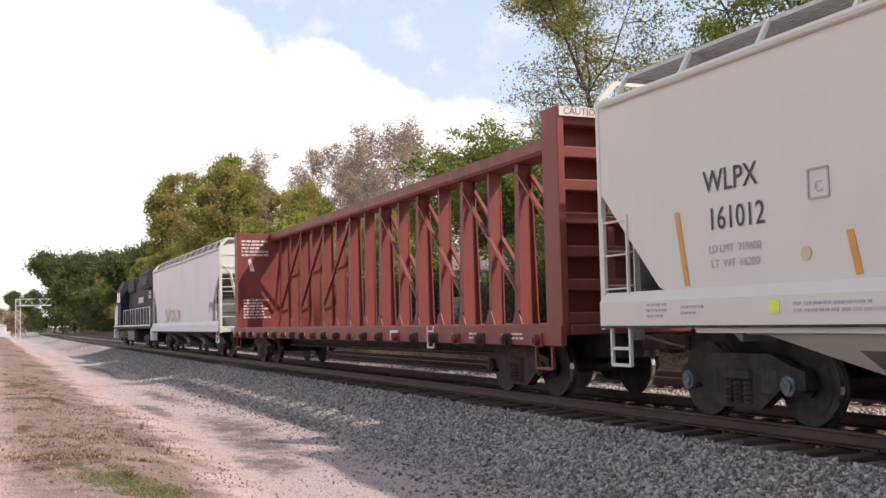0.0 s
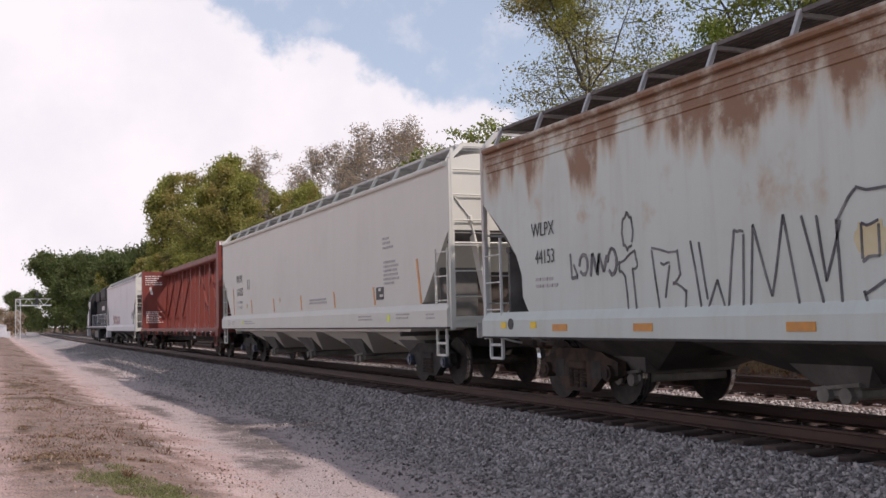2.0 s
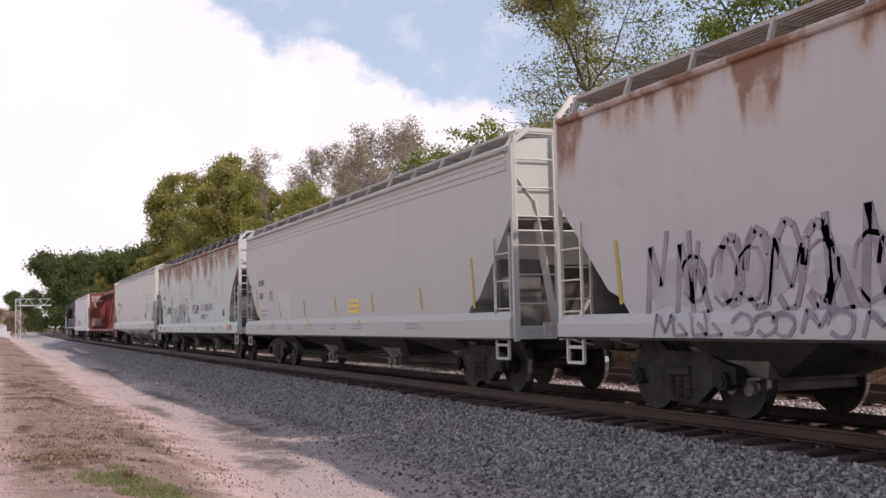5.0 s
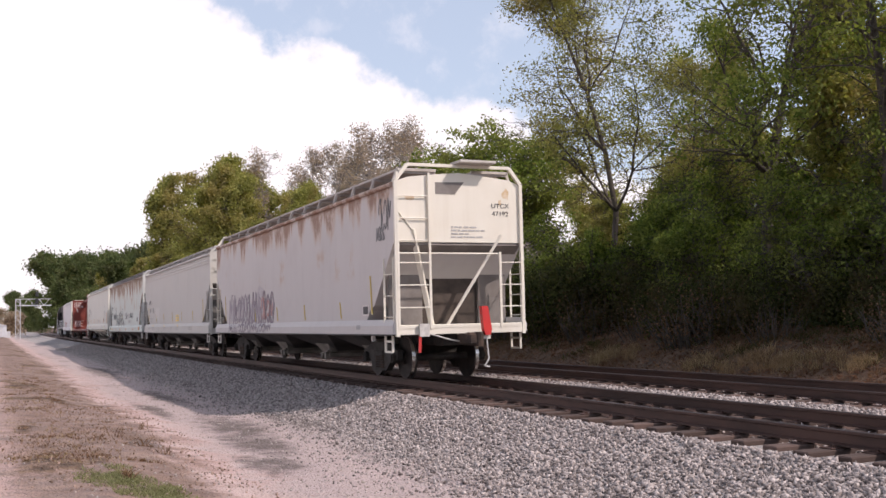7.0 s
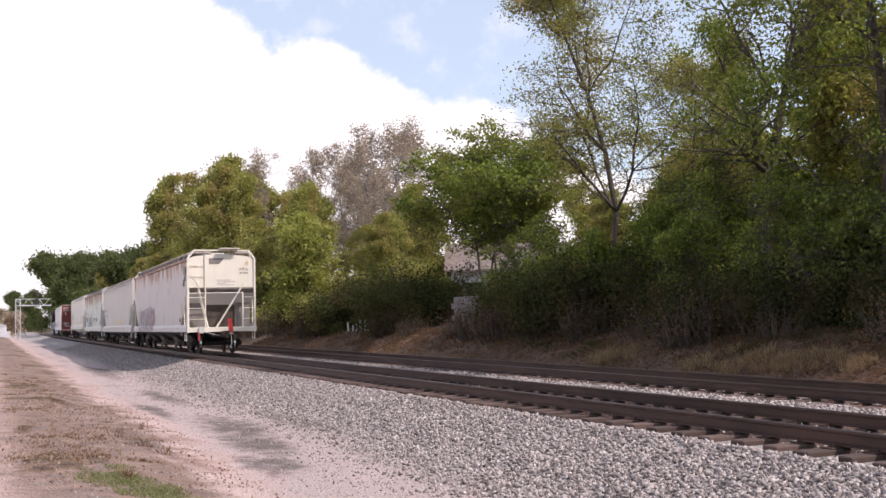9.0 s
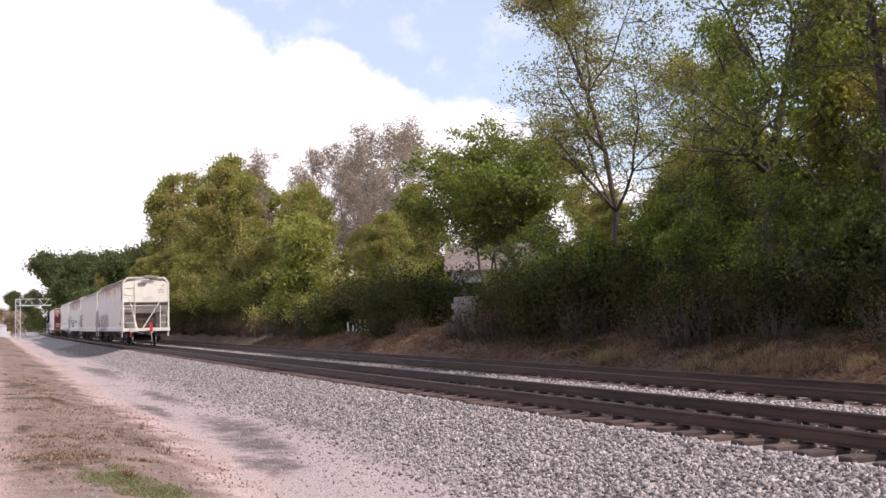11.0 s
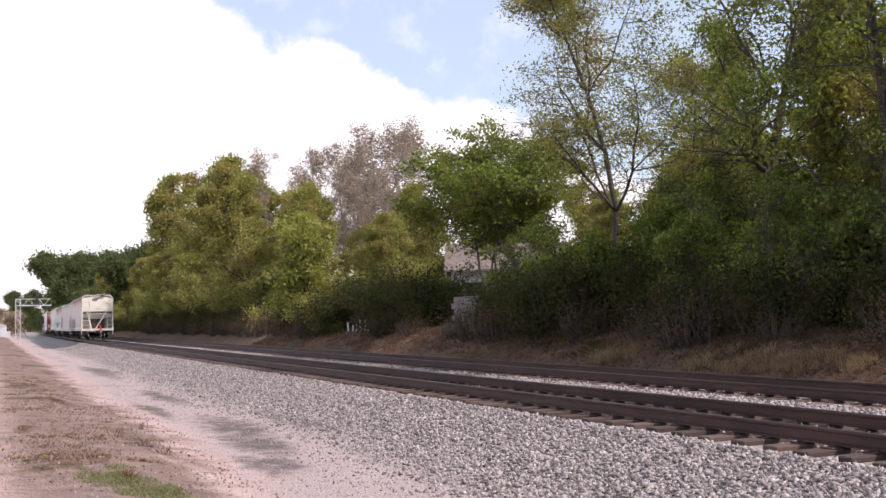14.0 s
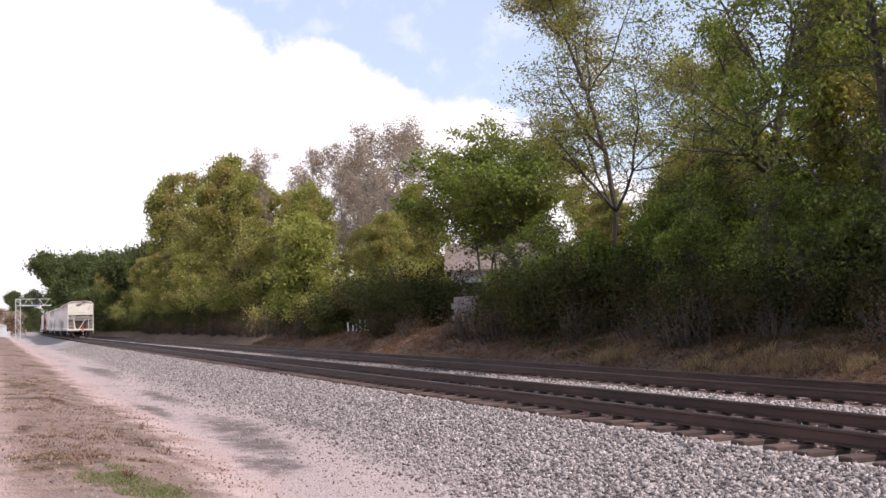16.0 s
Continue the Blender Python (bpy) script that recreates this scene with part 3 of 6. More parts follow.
def truck(car, y, mat, base=1.78, half=0.98, cap=None):
    """A two-axle truck with its frames, springs and turning wheelsets."""
    bm = bmesh.new()
    add_box(bm, (-0.95, y - 0.2, 0.42), (0.95, y + 0.2, 0.74), 0.03)
    add_box(bm, (-0.25, y - 0.25, 0.7), (0.25, y + 0.25, 0.82), 0.02)
    t = part("truck", bm, mat, car, "grimy cast steel truck")
    b2 = base / 2
    for s in (-1, 1):
        x0, x1 = (s * half - 0.07, s * half + 0.07)
        outer = [(-b2 - 0.2, 0.42), (-b2 - 0.2, 0.62), (-b2 + 0.05, 0.68), (-0.55, 0.80), (0.55, 0.80), (b2 - 0.05, 0.68), (b2 + 0.2, 0.62), (b2 + 0.2, 0.42), (b2 - 0.16, 0.42), (0.44, 0.22), (0.36, 0.16), (-0.36, 0.16), (-0.44, 0.22), (-b2 + 0.16, 0.42)]
        f = prism([(y + u, v) for u, v in outer], "x", x0, x1)
        part("side_frame", f, mat, t)
        # dark blocks set into the solid frame stand in for its shaded openings
        for k in (-1, 1):
            part("frame_window", box((x1 - 0.07 if s > 0 else x0 - 0.004, y + k * 0.52 - 0.13, 0.36), (x1 + 0.004 if s > 0 else x0 + 0.07, y + k * 0.52 + 0.13, 0.62)), M["steel_dark"], t)
        bm = bmesh.new()
        for k in (-0.17, 0.0, 0.17):
            for j in range(5):
                add_disc(bm, (s * (half + 0.06), y + k, 0.24 + j * 0.055), 0.075, 0.032, "z", 10)
        part("spring_nest", bm, M["truck_rusty"], t, kind="stuff")
        bm = bmesh.new()
        add_box(bm, (s * (half + 0.02) - 0.09, y - 0.24, 0.48), (s * (half + 0.02) + 0.09, y + 0.24, 0.62), 0.03)
        part("bolster_end", bm, mat, t)
        for k in (-1, 1):
            bm = bmesh.new()
            add_disc(bm, (s * (half + 0.06), y + k * b2, 0.457), 0.115, 0.16, "x", 16)
            add_disc(bm, (s * (half + 0.15), y + k * b2, 0.457), 0.07, 0.03, "x", 12)
            part("bearing_cap", bm, cap or mat, t, "blue-grey bearing cap" if cap else "")
    for k in (-1, 1):
        w = part("wheelset", WHEELSET, None, t, "steel wheels with bright worn treads")
        w.matrix_basis = pose(0, y + k * b2, 0.457)
        WHEELS.append((w, y + k * b2))
    return t


WHEELS = []


def ladder(car, corner, along, width, z0, z1, rungs, mat, name="ladder", stile=0.05):
    """Two stiles and rungs; along is the unit way from the first stile to the second."""
    a = Vector(corner)
    w = Vector(along) * width
    bm = bmesh.new()
    for q in (a, a + w):
        add_bar(bm, (q.x, q.y, z0), (q.x, q.y, z1), stile, 0.03)
    lad = part(name, bm, mat, car)
    for z in rungs:
        part("rung", bars([((a.x, a.y, z), (a.x + w.x, a.y + w.y, z))], 0.028, 6), mat, lad)
    return lad


def coupler(car, y, out):
    bm = box((-0.11, min(y, y + out * 0.55), 0.76), (0.11, max(y, y + out * 0.55), 0.98), 0.02)
    add_box(bm, (-0.17, min(y + out * 0.45, y + out * 0.72), 0.73), (0.17, max(y + out * 0.45, y + out * 0.72), 1.0), 0.05)
    add_disc(bm, (0.09, y + out * 0.66, 0.86), 0.1, 0.3, "z", 12)
    part("coupler", bm, M["truck_rusty"], car)


def covered_hopper(name, label, L, paint, end_paint, o):
    """A covered hopper: origin at the middle of its rear end, on rail height, front at +y."""
    car = thing(name, label, "hopper wagon", "covered hopper wagons of the train")
    hw, zs, zt, ze, zr = o.get("hw", 1.5), o["sill"], o["sill_top"], o["eave"], o["ridge"]
    cut = o["cut"]
    top = [(hw, ze - 0.16), (hw - 0.02, ze - 0.03), (hw - 0.10, ze + 0.06), (hw - 0.32, ze + 0.14), (0.55, zr - 0.05), (0, zr)]
    ring_top = [(x, z) for x, z in top] + [(-x, z) for x, z in top[-2::-1]]
    zb0 = cut[0][1]
    ys = [(0.02, zb0)] + [(y, z) for y, z in cut[1:]]
    ys = ys + [(L - y, z) for y, z in ys[::-1]]
    rings = []
    for y, zb in ys:
        rings.append([(-hw, y, zb), (hw, y, zb)] + [(x, y, z) for x, z in ring_top])
    body = part("body", loft(rings), paint, car)
    # the cover plates of both upright ends and the eave roll
    for y0, y1 in ((-0.012, 0.022), (L - 0.022, L + 0.012)):
        part("end_sheet", prism([(-hw, zb0), (hw, zb0)] + ring_top, "y", y0, y1), end_paint, car, o.get("end_label", ""))
    for s in (-1, 1):
        part("eave_rail", bars([((s * (hw + 0.01), 0.1, ze - 0.02), (s * (hw + 0.01), L - 0.1, ze - 0.02))], 0.11, 8), o.get("eave_mat", paint), car)
    if o.get("ribs"):
        for k, zz in enumerate(o["ribs"]):
            for s in (-1, 1):
                part("roof_band", box((s * (hw + 0.006) - 0.012, 0.15, zz - 0.03), (s * (hw + 0.006) + 0.012, L - 0.15, zz + 0.03), 0.008), o.get("rib_mat", paint), car)
    # slope sheets under the end cut, behind the ladders; the colour itself holds their shade
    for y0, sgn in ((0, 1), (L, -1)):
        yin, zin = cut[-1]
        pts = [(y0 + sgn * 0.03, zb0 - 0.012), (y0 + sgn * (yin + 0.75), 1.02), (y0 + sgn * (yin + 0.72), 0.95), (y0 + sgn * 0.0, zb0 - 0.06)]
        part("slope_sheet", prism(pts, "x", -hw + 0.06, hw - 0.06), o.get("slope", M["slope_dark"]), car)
    # side sills with a flange
    for s in (-1, 1):
        y0, y1 = o.get("sill_in", 0.0), L - o.get("sill_in", 0.0)
        pr = [(s * (hw - 0.10), zs), (s * (hw + 0.07), zs), (s * (hw + 0.07), zt - 0.13), (s * (hw + 0.002), zt), (s * (hw - 0.10), zt)]
        part("side_sill", prism(pr, "y", y0, y1), o.get("sill_mat", paint), car)
        part("sill_flange", box((s * hw - 0.08, y0, zs - 0.03), (s * hw + 0.08, y1, zs)), M["steel_dark"], car)
    part("center_sill", box((-0.32, 0.3, 0.72), (0.32, L - 0.3, 1.08), 0.02), M["steel_dark"], car)
    # hopper bays and outlets
    bays = o["bays"]
    edges = [cut[-1][0] + 0.55] + [(a + b) / 2 for a, b in zip(bays, bays[1:])] + [L - cut[-1][0] - 0.55]
    for yb, lo, hi in zip(bays, edges, edges[1:]):
        r = [[(-hw + 0.12, lo + 0.06, 1.03), (hw - 0.12, lo + 0.06, 1.03), (hw - 0.12, hi - 0.06, 1.03), (-hw + 0.12, hi - 0.06, 1.03)], [(-hw + 0.2, lo + 0.2, zs - 0.06), (hw - 0.2, lo + 0.2, zs - 0.06), (hw - 0.2, hi - 0.2, zs - 0.06), (-hw + 0.2, hi - 0.2, zs - 0.06)], [(-0.62, yb - 0.45, 0.5), (0.62, yb - 0.45, 0.5), (0.62, yb + 0.45, 0.5), (-0.62, yb + 0.45, 0.5)]]
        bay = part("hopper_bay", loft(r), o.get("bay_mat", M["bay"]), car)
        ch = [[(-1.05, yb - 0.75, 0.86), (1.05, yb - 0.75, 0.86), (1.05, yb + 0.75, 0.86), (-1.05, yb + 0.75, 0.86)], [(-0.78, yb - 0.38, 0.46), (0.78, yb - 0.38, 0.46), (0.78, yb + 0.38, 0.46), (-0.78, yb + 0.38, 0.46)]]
        part("chute", loft(ch), o.get("chute_mat", M["chute"]), bay, "dust-streaked chute, shade-toned under the pale wagons")
        bm = box((-0.82, yb - 0.3, 0.33), (0.82, yb + 0.3, 0.46), 0.03)
        for s in (-1, 1):
            add_disc(bm, (s * 0.84, yb - 0.16, 0.37), 0.09, 0.1, "x", 12)
            add_disc(bm, (s * 0.84, yb + 0.16, 0.37), 0.09, 0.1, "x", 12)
            add_bar(bm, (s * 0.86, yb - 0.35, 0.5), (s * 0.86, yb + 0.35, 0.42), 0.04)
        part("outlet_gate", bm, o.get("gate_mat", M["chute"]), bay)
    # roof: hatches and raised running boards
    part("roof_hatch", box((-0.32, 0.8, zr - 0.02), (0.32, L - 0.8, zr + 0.09), 0.04), o.get("roof_mat", M["roof_tan"]), car)
    zb, bo, bi = o["board_z"], o.get("board_out", 1.18), 0.42
    n = max(2, round((L - 0.6) / 1.45))
    for s in (-1, 1):
        rb = box((min(s * bi, s * bo), 0.23, zb - 0.01), (max(s * bi, s * bo), 0.27, zb + 0.05))
        board = part("running_board", rb, o.get("board_mat", M["grate"]), car, "perforated steel walkway")
        for k in range(10):
            xx, wx = bi + (bo - bi) * (k + 0.5) / 10, (bo - bi) / 10 * 0.36
            part("walkway_slat", box((s * xx - wx, 0.25, zb), (s * xx + wx, L - 0.25, zb + 0.03)), o.get("board_mat", M["grate"]), board)
        part("board_edge", box((s * bo - 0.012, 0.2, zb - 0.015), (s * bo + 0.012, L - 0.2, zb + 0.035)), o.get("edge_mat", M["grate"]), board)
        for k in range(n + 1):
            y = 0.3 + (L - 0.6) * k / n
            part("strut", bars([((s * (hw - 0.1), y, ze + 0.03), (s * bo, y, zb + 0.02))], 0.055, 4), o.get("strut_mat", end_paint), board)
            part("crossbar", bars([((s * bi, y, zb - 0.03), (s * bo, y, zb - 0.03))], 0.05, 4), M["grate"], board)
    # both ends: posts, platform, braces, ladders
    for y0, sgn, rear in ((0, 1, True), (L, -1, False)):
        em = end_paint
        yo = y0 - sgn * 0.03
        for s in (-1, 1):
            seg = [((s * (hw - 0.03), yo, zs - 0.05), (s * (hw - 0.03), yo, ze + 0.05)), ((s * (hw - 0.03), yo, ze + 0.05), (s * (hw - 0.30), yo, o.get("end_z", zb)))]
            part("corner_post", bars(seg, 0.075), em, car)
        part("end_rail", bars([((-(hw - 0.30), yo, o.get("end_z", zb)), (hw - 0.30, yo, o.get("end_z", zb)))], 0.065), em, car)
        pl = box((-hw, min(y0 - sgn * 0.06, y0 + sgn * 0.85), zs + 0.09), (hw, max(y0 - sgn * 0.06, y0 + sgn * 0.85), zs + 0.19), 0.01)
        add_box(pl, (-hw, min(yo - 0.03, yo + 0.03), zs - 0.02), (hw, max(yo - 0.03, yo + 0.03), zs + 0.13), 0.01)
        part("end_platform", pl, em, car)
        k = sgn
        part("end_brace", bars([((k * 0.99, y0 + sgn * 0.0, 3.09), (-k * 0.15, y0 + sgn * 0.4, zs + 0.17))], 0.13, 4, 0.06), em, car)
        part("end_brace", bars([((-k * 1.09, y0 + sgn * 0.0, 3.19), (-k * 0.56, y0 + sgn * 0.3, zs + 0.17))], 0.11, 4, 0.06), em, car)
        part("brace_rod", bars([((-k * 1.41, y0 - sgn * 0.03, 3.56), (-k * 1.09, y0 - sgn * 0.02, 3.17))], 0.03, 6), em, car)
        # beam and gussets take the same shade-darkened slope colour
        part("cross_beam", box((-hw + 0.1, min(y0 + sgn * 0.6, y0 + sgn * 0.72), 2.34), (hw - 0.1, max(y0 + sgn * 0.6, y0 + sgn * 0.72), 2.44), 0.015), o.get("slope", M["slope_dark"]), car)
        # a flat dark panel stands in for the depth and shade of the recess
        part("recess_panel", box((-0.62, min(y0 + sgn * 0.74, y0 + sgn * 0.8), zs + 0.19), (0.72, max(y0 + sgn * 0.74, y0 + sgn * 0.8), 2.36), 0.01), M["recess"], car, "dark panel painted as the shaded recess behind the braces")
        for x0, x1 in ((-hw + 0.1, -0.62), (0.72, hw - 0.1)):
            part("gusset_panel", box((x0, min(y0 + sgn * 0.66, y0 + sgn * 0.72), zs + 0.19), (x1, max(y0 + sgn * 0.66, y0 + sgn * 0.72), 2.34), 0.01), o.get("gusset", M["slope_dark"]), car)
        part("cross_rail", bars([((-hw, yo, 2.68), (0.95, yo, 2.68))], 0.04, 6), em, car)
        # the tall ladder stands on the left of whoever faces the end
        sl = -1 if rear else 1
        rz = [zs + 0.55 + 0.47 * k for k in range(7)]
        ladder(car, (sl * 0.72, yo - sgn * 0.03, 0), (-1 * -sl, 0, 0), 0.72, zs + 0.1, zb - 0.08, [z for z in rz if z < zb - 0.2], em)
        ladder(car, (-sl * 0.93, yo - sgn * 0.03, 0), (-sl, 0, 0), 0.53, zs + 0.1, 2.72, [zs + 0.55, zs + 1.02, zs + 1.5], em, "short_ladder")
        for s in (-1, 1):
            # side ladder in the cut and stirrup step below
            yl = y0 + sgn * 0.06
            ladder(car, (s * (hw + 0.01), yl, 0), (0, sgn, 0), 0.56, zt - 0.1, 2.6, [zt + 0.05, zt + 0.5, zt + 0.95], em, "side_ladder", 0.04)
            st = bars([((s * hw, yl + sgn * 0.12, zs), (s * hw, yl + sgn * 0.12, 0.62)), ((s * hw, yl + sgn * 0.55, zs), (s * hw, yl + sgn * 0.55, 0.62)), ((s * hw, yl + sgn * 0.12, 0.62), (s * hw, yl + sgn * 0.55, 0.62)), ((s * hw, yl + sgn * 0.12, 0.84), (s * hw, yl + sgn * 0.55, 0.84))], 0.042, 4)
            part("stirrup_step", st, em, car)
        coupler(car, y0, -sgn)
        part("air_hose", hose_mesh(y0 - sgn * 0.12, sgn), M["hose"], car, "pale air hose and cut lever")
        # brake gear behind the slope sheet
        if not rear:
            part("brake_valve", box((0.4, y0 - 1.0, 1.25), (0.9, y0 - 0.55, 1.75), 0.04), M["truck_rusty"], car)
            part("air_reservoir", add_disc(bmesh.new(), (-0.35, y0 - 0.8, 1.5), 0.2, 0.6, "y", 16), M["truck_rusty"], car)
    for y in (o.get("truck_y", 2.2), L - o.get("truck_y", 2.2)):
        truck(car, y, o.get("truck_mat", M["truck"]), cap=o.get("cap"))
    return car


def hose_mesh(y, sgn):
    pts = [(-0.95, y, 0.98), (-0.8, y, 0.99), (-0.35, y, 0.86), (0.05, y, 0.78), (0.3, y, 0.8)]
    bm = bmesh.new()
    for a, b in zip(pts, pts[1:]):
        add_bar(bm, a, b, 0.035, None, 6)
    add_box(bm, (-1.02, y - 0.03, 0.93), (-0.8, y + 0.03, 1.2))
    return bm


def plate(car, name, y, z, w, h, mat, lean=0.0, x=-1.506, label=""):
    """A thin sticker or stripe on the side that faces -x; lean shifts its foot along y."""
    t = 0.004
    pts = [(y - w / 2 - lean, z - h / 2), (y + w / 2 - lean, z - h / 2), (y + w / 2 + lean, z + h / 2), (y - w / 2 + lean, z + h / 2)]
    return part(name, prism(pts, "x", x - t, x + t), mat, car, label)


def print_bars(car, y, z, rows, mat, rng, x=-1.506, h=0.05, gap=0.1, wmax=0.8, end=False):
    """Small print as rows of short bars."""
    bm = bmesh.new()
    for r in range(rows):
        u = 0.0
        stop = wmax * rng.uniform(0.6, 1.0)
        while u < stop:
            w = rng.uniform(0.04, 0.16)
            zz = z - r * gap
            if end:
                add_box(bm, (y + u, x - 0.004, zz - h / 2), (y + u + w, x + 0.004, zz + h / 2))
            else:
                add_box(bm, (x - 0.004, y - u - w, zz - h / 2), (x + 0.004, y - u, zz + h / 2))
            u += w + rng.uniform(0.02, 0.05)
    return part("small_print", bm, mat, car, "rows of small stencilled print", "stuff")


def scrawl(car, y, z, w, h, mat, seed, strokes=9, x=-1.507, thick=0.035, name="graffiti"):
    """Sprayed strokes: angular zigzags and loops beside one another."""
    rng = random.Random(seed)
    bm = bmesh.new()
    for s in range(strokes):
        u = y - w * (s + rng.uniform(0.1, 0.5)) / strokes
        pts, k = [], rng.choice((0, 1, 1, 2))
        sw = w / strokes * 1.15
        if k == 0:
            pts = [(u, z - h * rng.uniform(0.3, 0.5)), (u - sw * 0.2, z + h * rng.uniform(0.3, 0.5)), (u - sw * 0.6, z - h * rng.uniform(0.1, 0.4)), (u - sw * 0.9, z + h * rng.uniform(0.2, 0.5))]
        elif k == 1:
            r = h * rng.uniform(0.3, 0.48)
            pts = [(u - sw * 0.4 + sw * 0.4 * math.cos(a), z + rng.uniform(-0.02, 0.02) + r * math.sin(a)) for a in [i * 0.7 for i in range(9)]]
        else:
            pts = [(u, z + h * 0.45), (u - sw * 0.1, z - h * 0.45), (u - sw * 0.7, z - h * 0.4), (u - sw * 0.3, z + h * 0.05)]
        for a, b in zip(pts, pts[1:]):
            add_bar(bm, (x, a[0], a[1]), (x, b[0], b[1]), thick * rng.uniform(0.7, 1.2), 0.006, 4, (1, 0, 0))
    return part(name, bm, mat, car, "sprayed graffiti strokes", "stuff")


def blotch(car, y, z, w, h, mat, seed, x=-1.5035, name="overpaint"):
    rng = random.Random(seed)
    n = 18
    pts = []
    for i in range(n):
        a = 2 * math.pi * i / n
        k = rng.uniform(0.7, 1.0)
        pts.append((y + w / 2 * k * math.copysign(abs(math.cos(a)) ** 0.7, math.cos(a)), z + h / 2 * k * math.copysign(abs(math.sin(a)) ** 0.7, math.sin(a))))
    return part(name, prism(pts, "x", x - 0.002, x + 0.002), mat, car)


rng = random.Random(11)
CUT_STRAIGHT = [(0, 2.92), (1.28, 1.62), (1.6, 1.5), (2.0, 1.05)]
CUT_ROUND = [(0, 3.19), (0.35, 2.95), (0.8, 2.62), (1.15, 2.28), (1.33, 1.95), (1.35, 1.6), (1.5, 1.4), (1.9, 1.02)]

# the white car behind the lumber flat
# chute_mat: the shade-dark slope tone paints the gloom under this car
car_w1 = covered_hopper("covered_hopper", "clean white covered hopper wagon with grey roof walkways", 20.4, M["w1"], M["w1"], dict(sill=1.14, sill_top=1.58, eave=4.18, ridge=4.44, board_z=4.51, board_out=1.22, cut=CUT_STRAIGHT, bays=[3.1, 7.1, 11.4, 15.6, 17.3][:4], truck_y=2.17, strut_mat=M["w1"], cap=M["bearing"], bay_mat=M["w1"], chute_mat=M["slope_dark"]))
lettering("WLPX", 0.37, M["ink"], car_w1, side_text(17.70, 2.79), squash=0.92)
lettering("161012", 0.37, M["ink"], car_w1, side_text(17.62, 2.35), squash=0.88)
lettering("LD LMT  219600", 0.13, M["ink_faint"], car_w1, side_text(17.66, 2.01))
lettering("LT  WT  66200", 0.13, M["ink_faint"], car_w1, side_text(17.66, 1.84))
for y, z, h, ln in ((18.62, 2.06, 0.9, 0.08), (15.9, 1.84, 0.44, 0.05), (13.0, 1.82, 0.4, 0.05), (10.0, 1.82, 0.4, 0.05), (7.0, 1.82, 0.4, 0.05), (4.1, 1.82, 0.4, 0.05), (1.48, 2.04, 0.88, 0.1)):
    plate(car_w1, "reflector_stripe", y, z, 0.09, h, M["orange"], ln, label="amber reflective stripe")
fr = bars([((-1.507, 16.48, 2.72), (-1.507, 16.2, 2.72)), ((-1.507, 16.2, 2.72), (-1.507, 16.2, 2.42)), ((-1.507, 16.2, 2.42), (-1.507, 16.48, 2.42)), ((-1.507, 16.48, 2.42), (-1.507, 16.48, 2.72))], 0.02)
part("stencil_frame", fr, M["ink_faint"], car_w1)
lettering("C", 0.17, M["ink_faint"], car_w1, side_text(16.34, 2.53))
plate(car_w1, "data_panel", 3.73, 1.87, 0.46, 0.27, M["ink"])
plate(car_w1, "data_label", 3.73, 1.95, 0.14, 0.06, M["ink_white"], 0, -1.511)
plate(car_w1, "data_label", 3.62, 1.82, 0.2, 0.05, M["ink_white"], 0, -1.511)
for y, z in ((16.55, 1.87), (12.3, 1.95)):
    part("sticker", add_disc(bmesh.new(), (-1.508, y, z), 0.075, 0.008, "x", 14), M["straw_patch"], car_w1, "faded yellow round sticker")
for y in (16.98, 3.05):
    plate(car_w1, "sticker", y, 1.33, 0.16, 0.14, M["lime"], 0, -1.575)
for y, z, r, w in ((16.7, 1.36, 2, 1.3), (19.3, 1.4, 3, 0.45), (18.6, 1.36, 2, 0.4), (2.6, 1.4, 2, 1.0), (1.0, 1.38, 2, 0.5), (5.0, 1.38, 2, 1.0)):
    print_bars(car_w1, y, z, r, M["ink_faint"], rng, -1.575, 0.03, 0.07, w)
print_bars(car_w1, 3.52, 3.03, 3, M["ink_faint"], rng, wmax=0.5)
print_bars(car_w1, 3.48, 2.52, 6, M["ink_faint"], rng, wmax=0.95, gap=0.09)
print_bars(car_w1, 9.2, 1.86, 2, M["ink_faint"], rng, wmax=1.6, gap=0.08)

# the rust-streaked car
# chutes again in the shade-dark slope tone; walkway in the shade-dark grating
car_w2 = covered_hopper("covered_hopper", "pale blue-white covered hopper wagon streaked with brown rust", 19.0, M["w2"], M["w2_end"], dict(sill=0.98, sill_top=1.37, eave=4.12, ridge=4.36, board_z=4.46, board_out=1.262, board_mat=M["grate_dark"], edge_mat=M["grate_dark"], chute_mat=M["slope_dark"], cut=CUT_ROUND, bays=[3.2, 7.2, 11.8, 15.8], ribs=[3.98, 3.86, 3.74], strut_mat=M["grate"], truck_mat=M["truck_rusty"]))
lettering("WLPX", 0.30, M["ink"], car_w2, side_text(16.95, 2.60), squash=0.85)
lettering("44153", 0.30, M["ink"], car_w2, side_text(16.9, 2.18), squash=0.8)
print_bars(car_w2, 17.2, 1.85, 2, M["ink_faint"], rng, wmax=0.6)
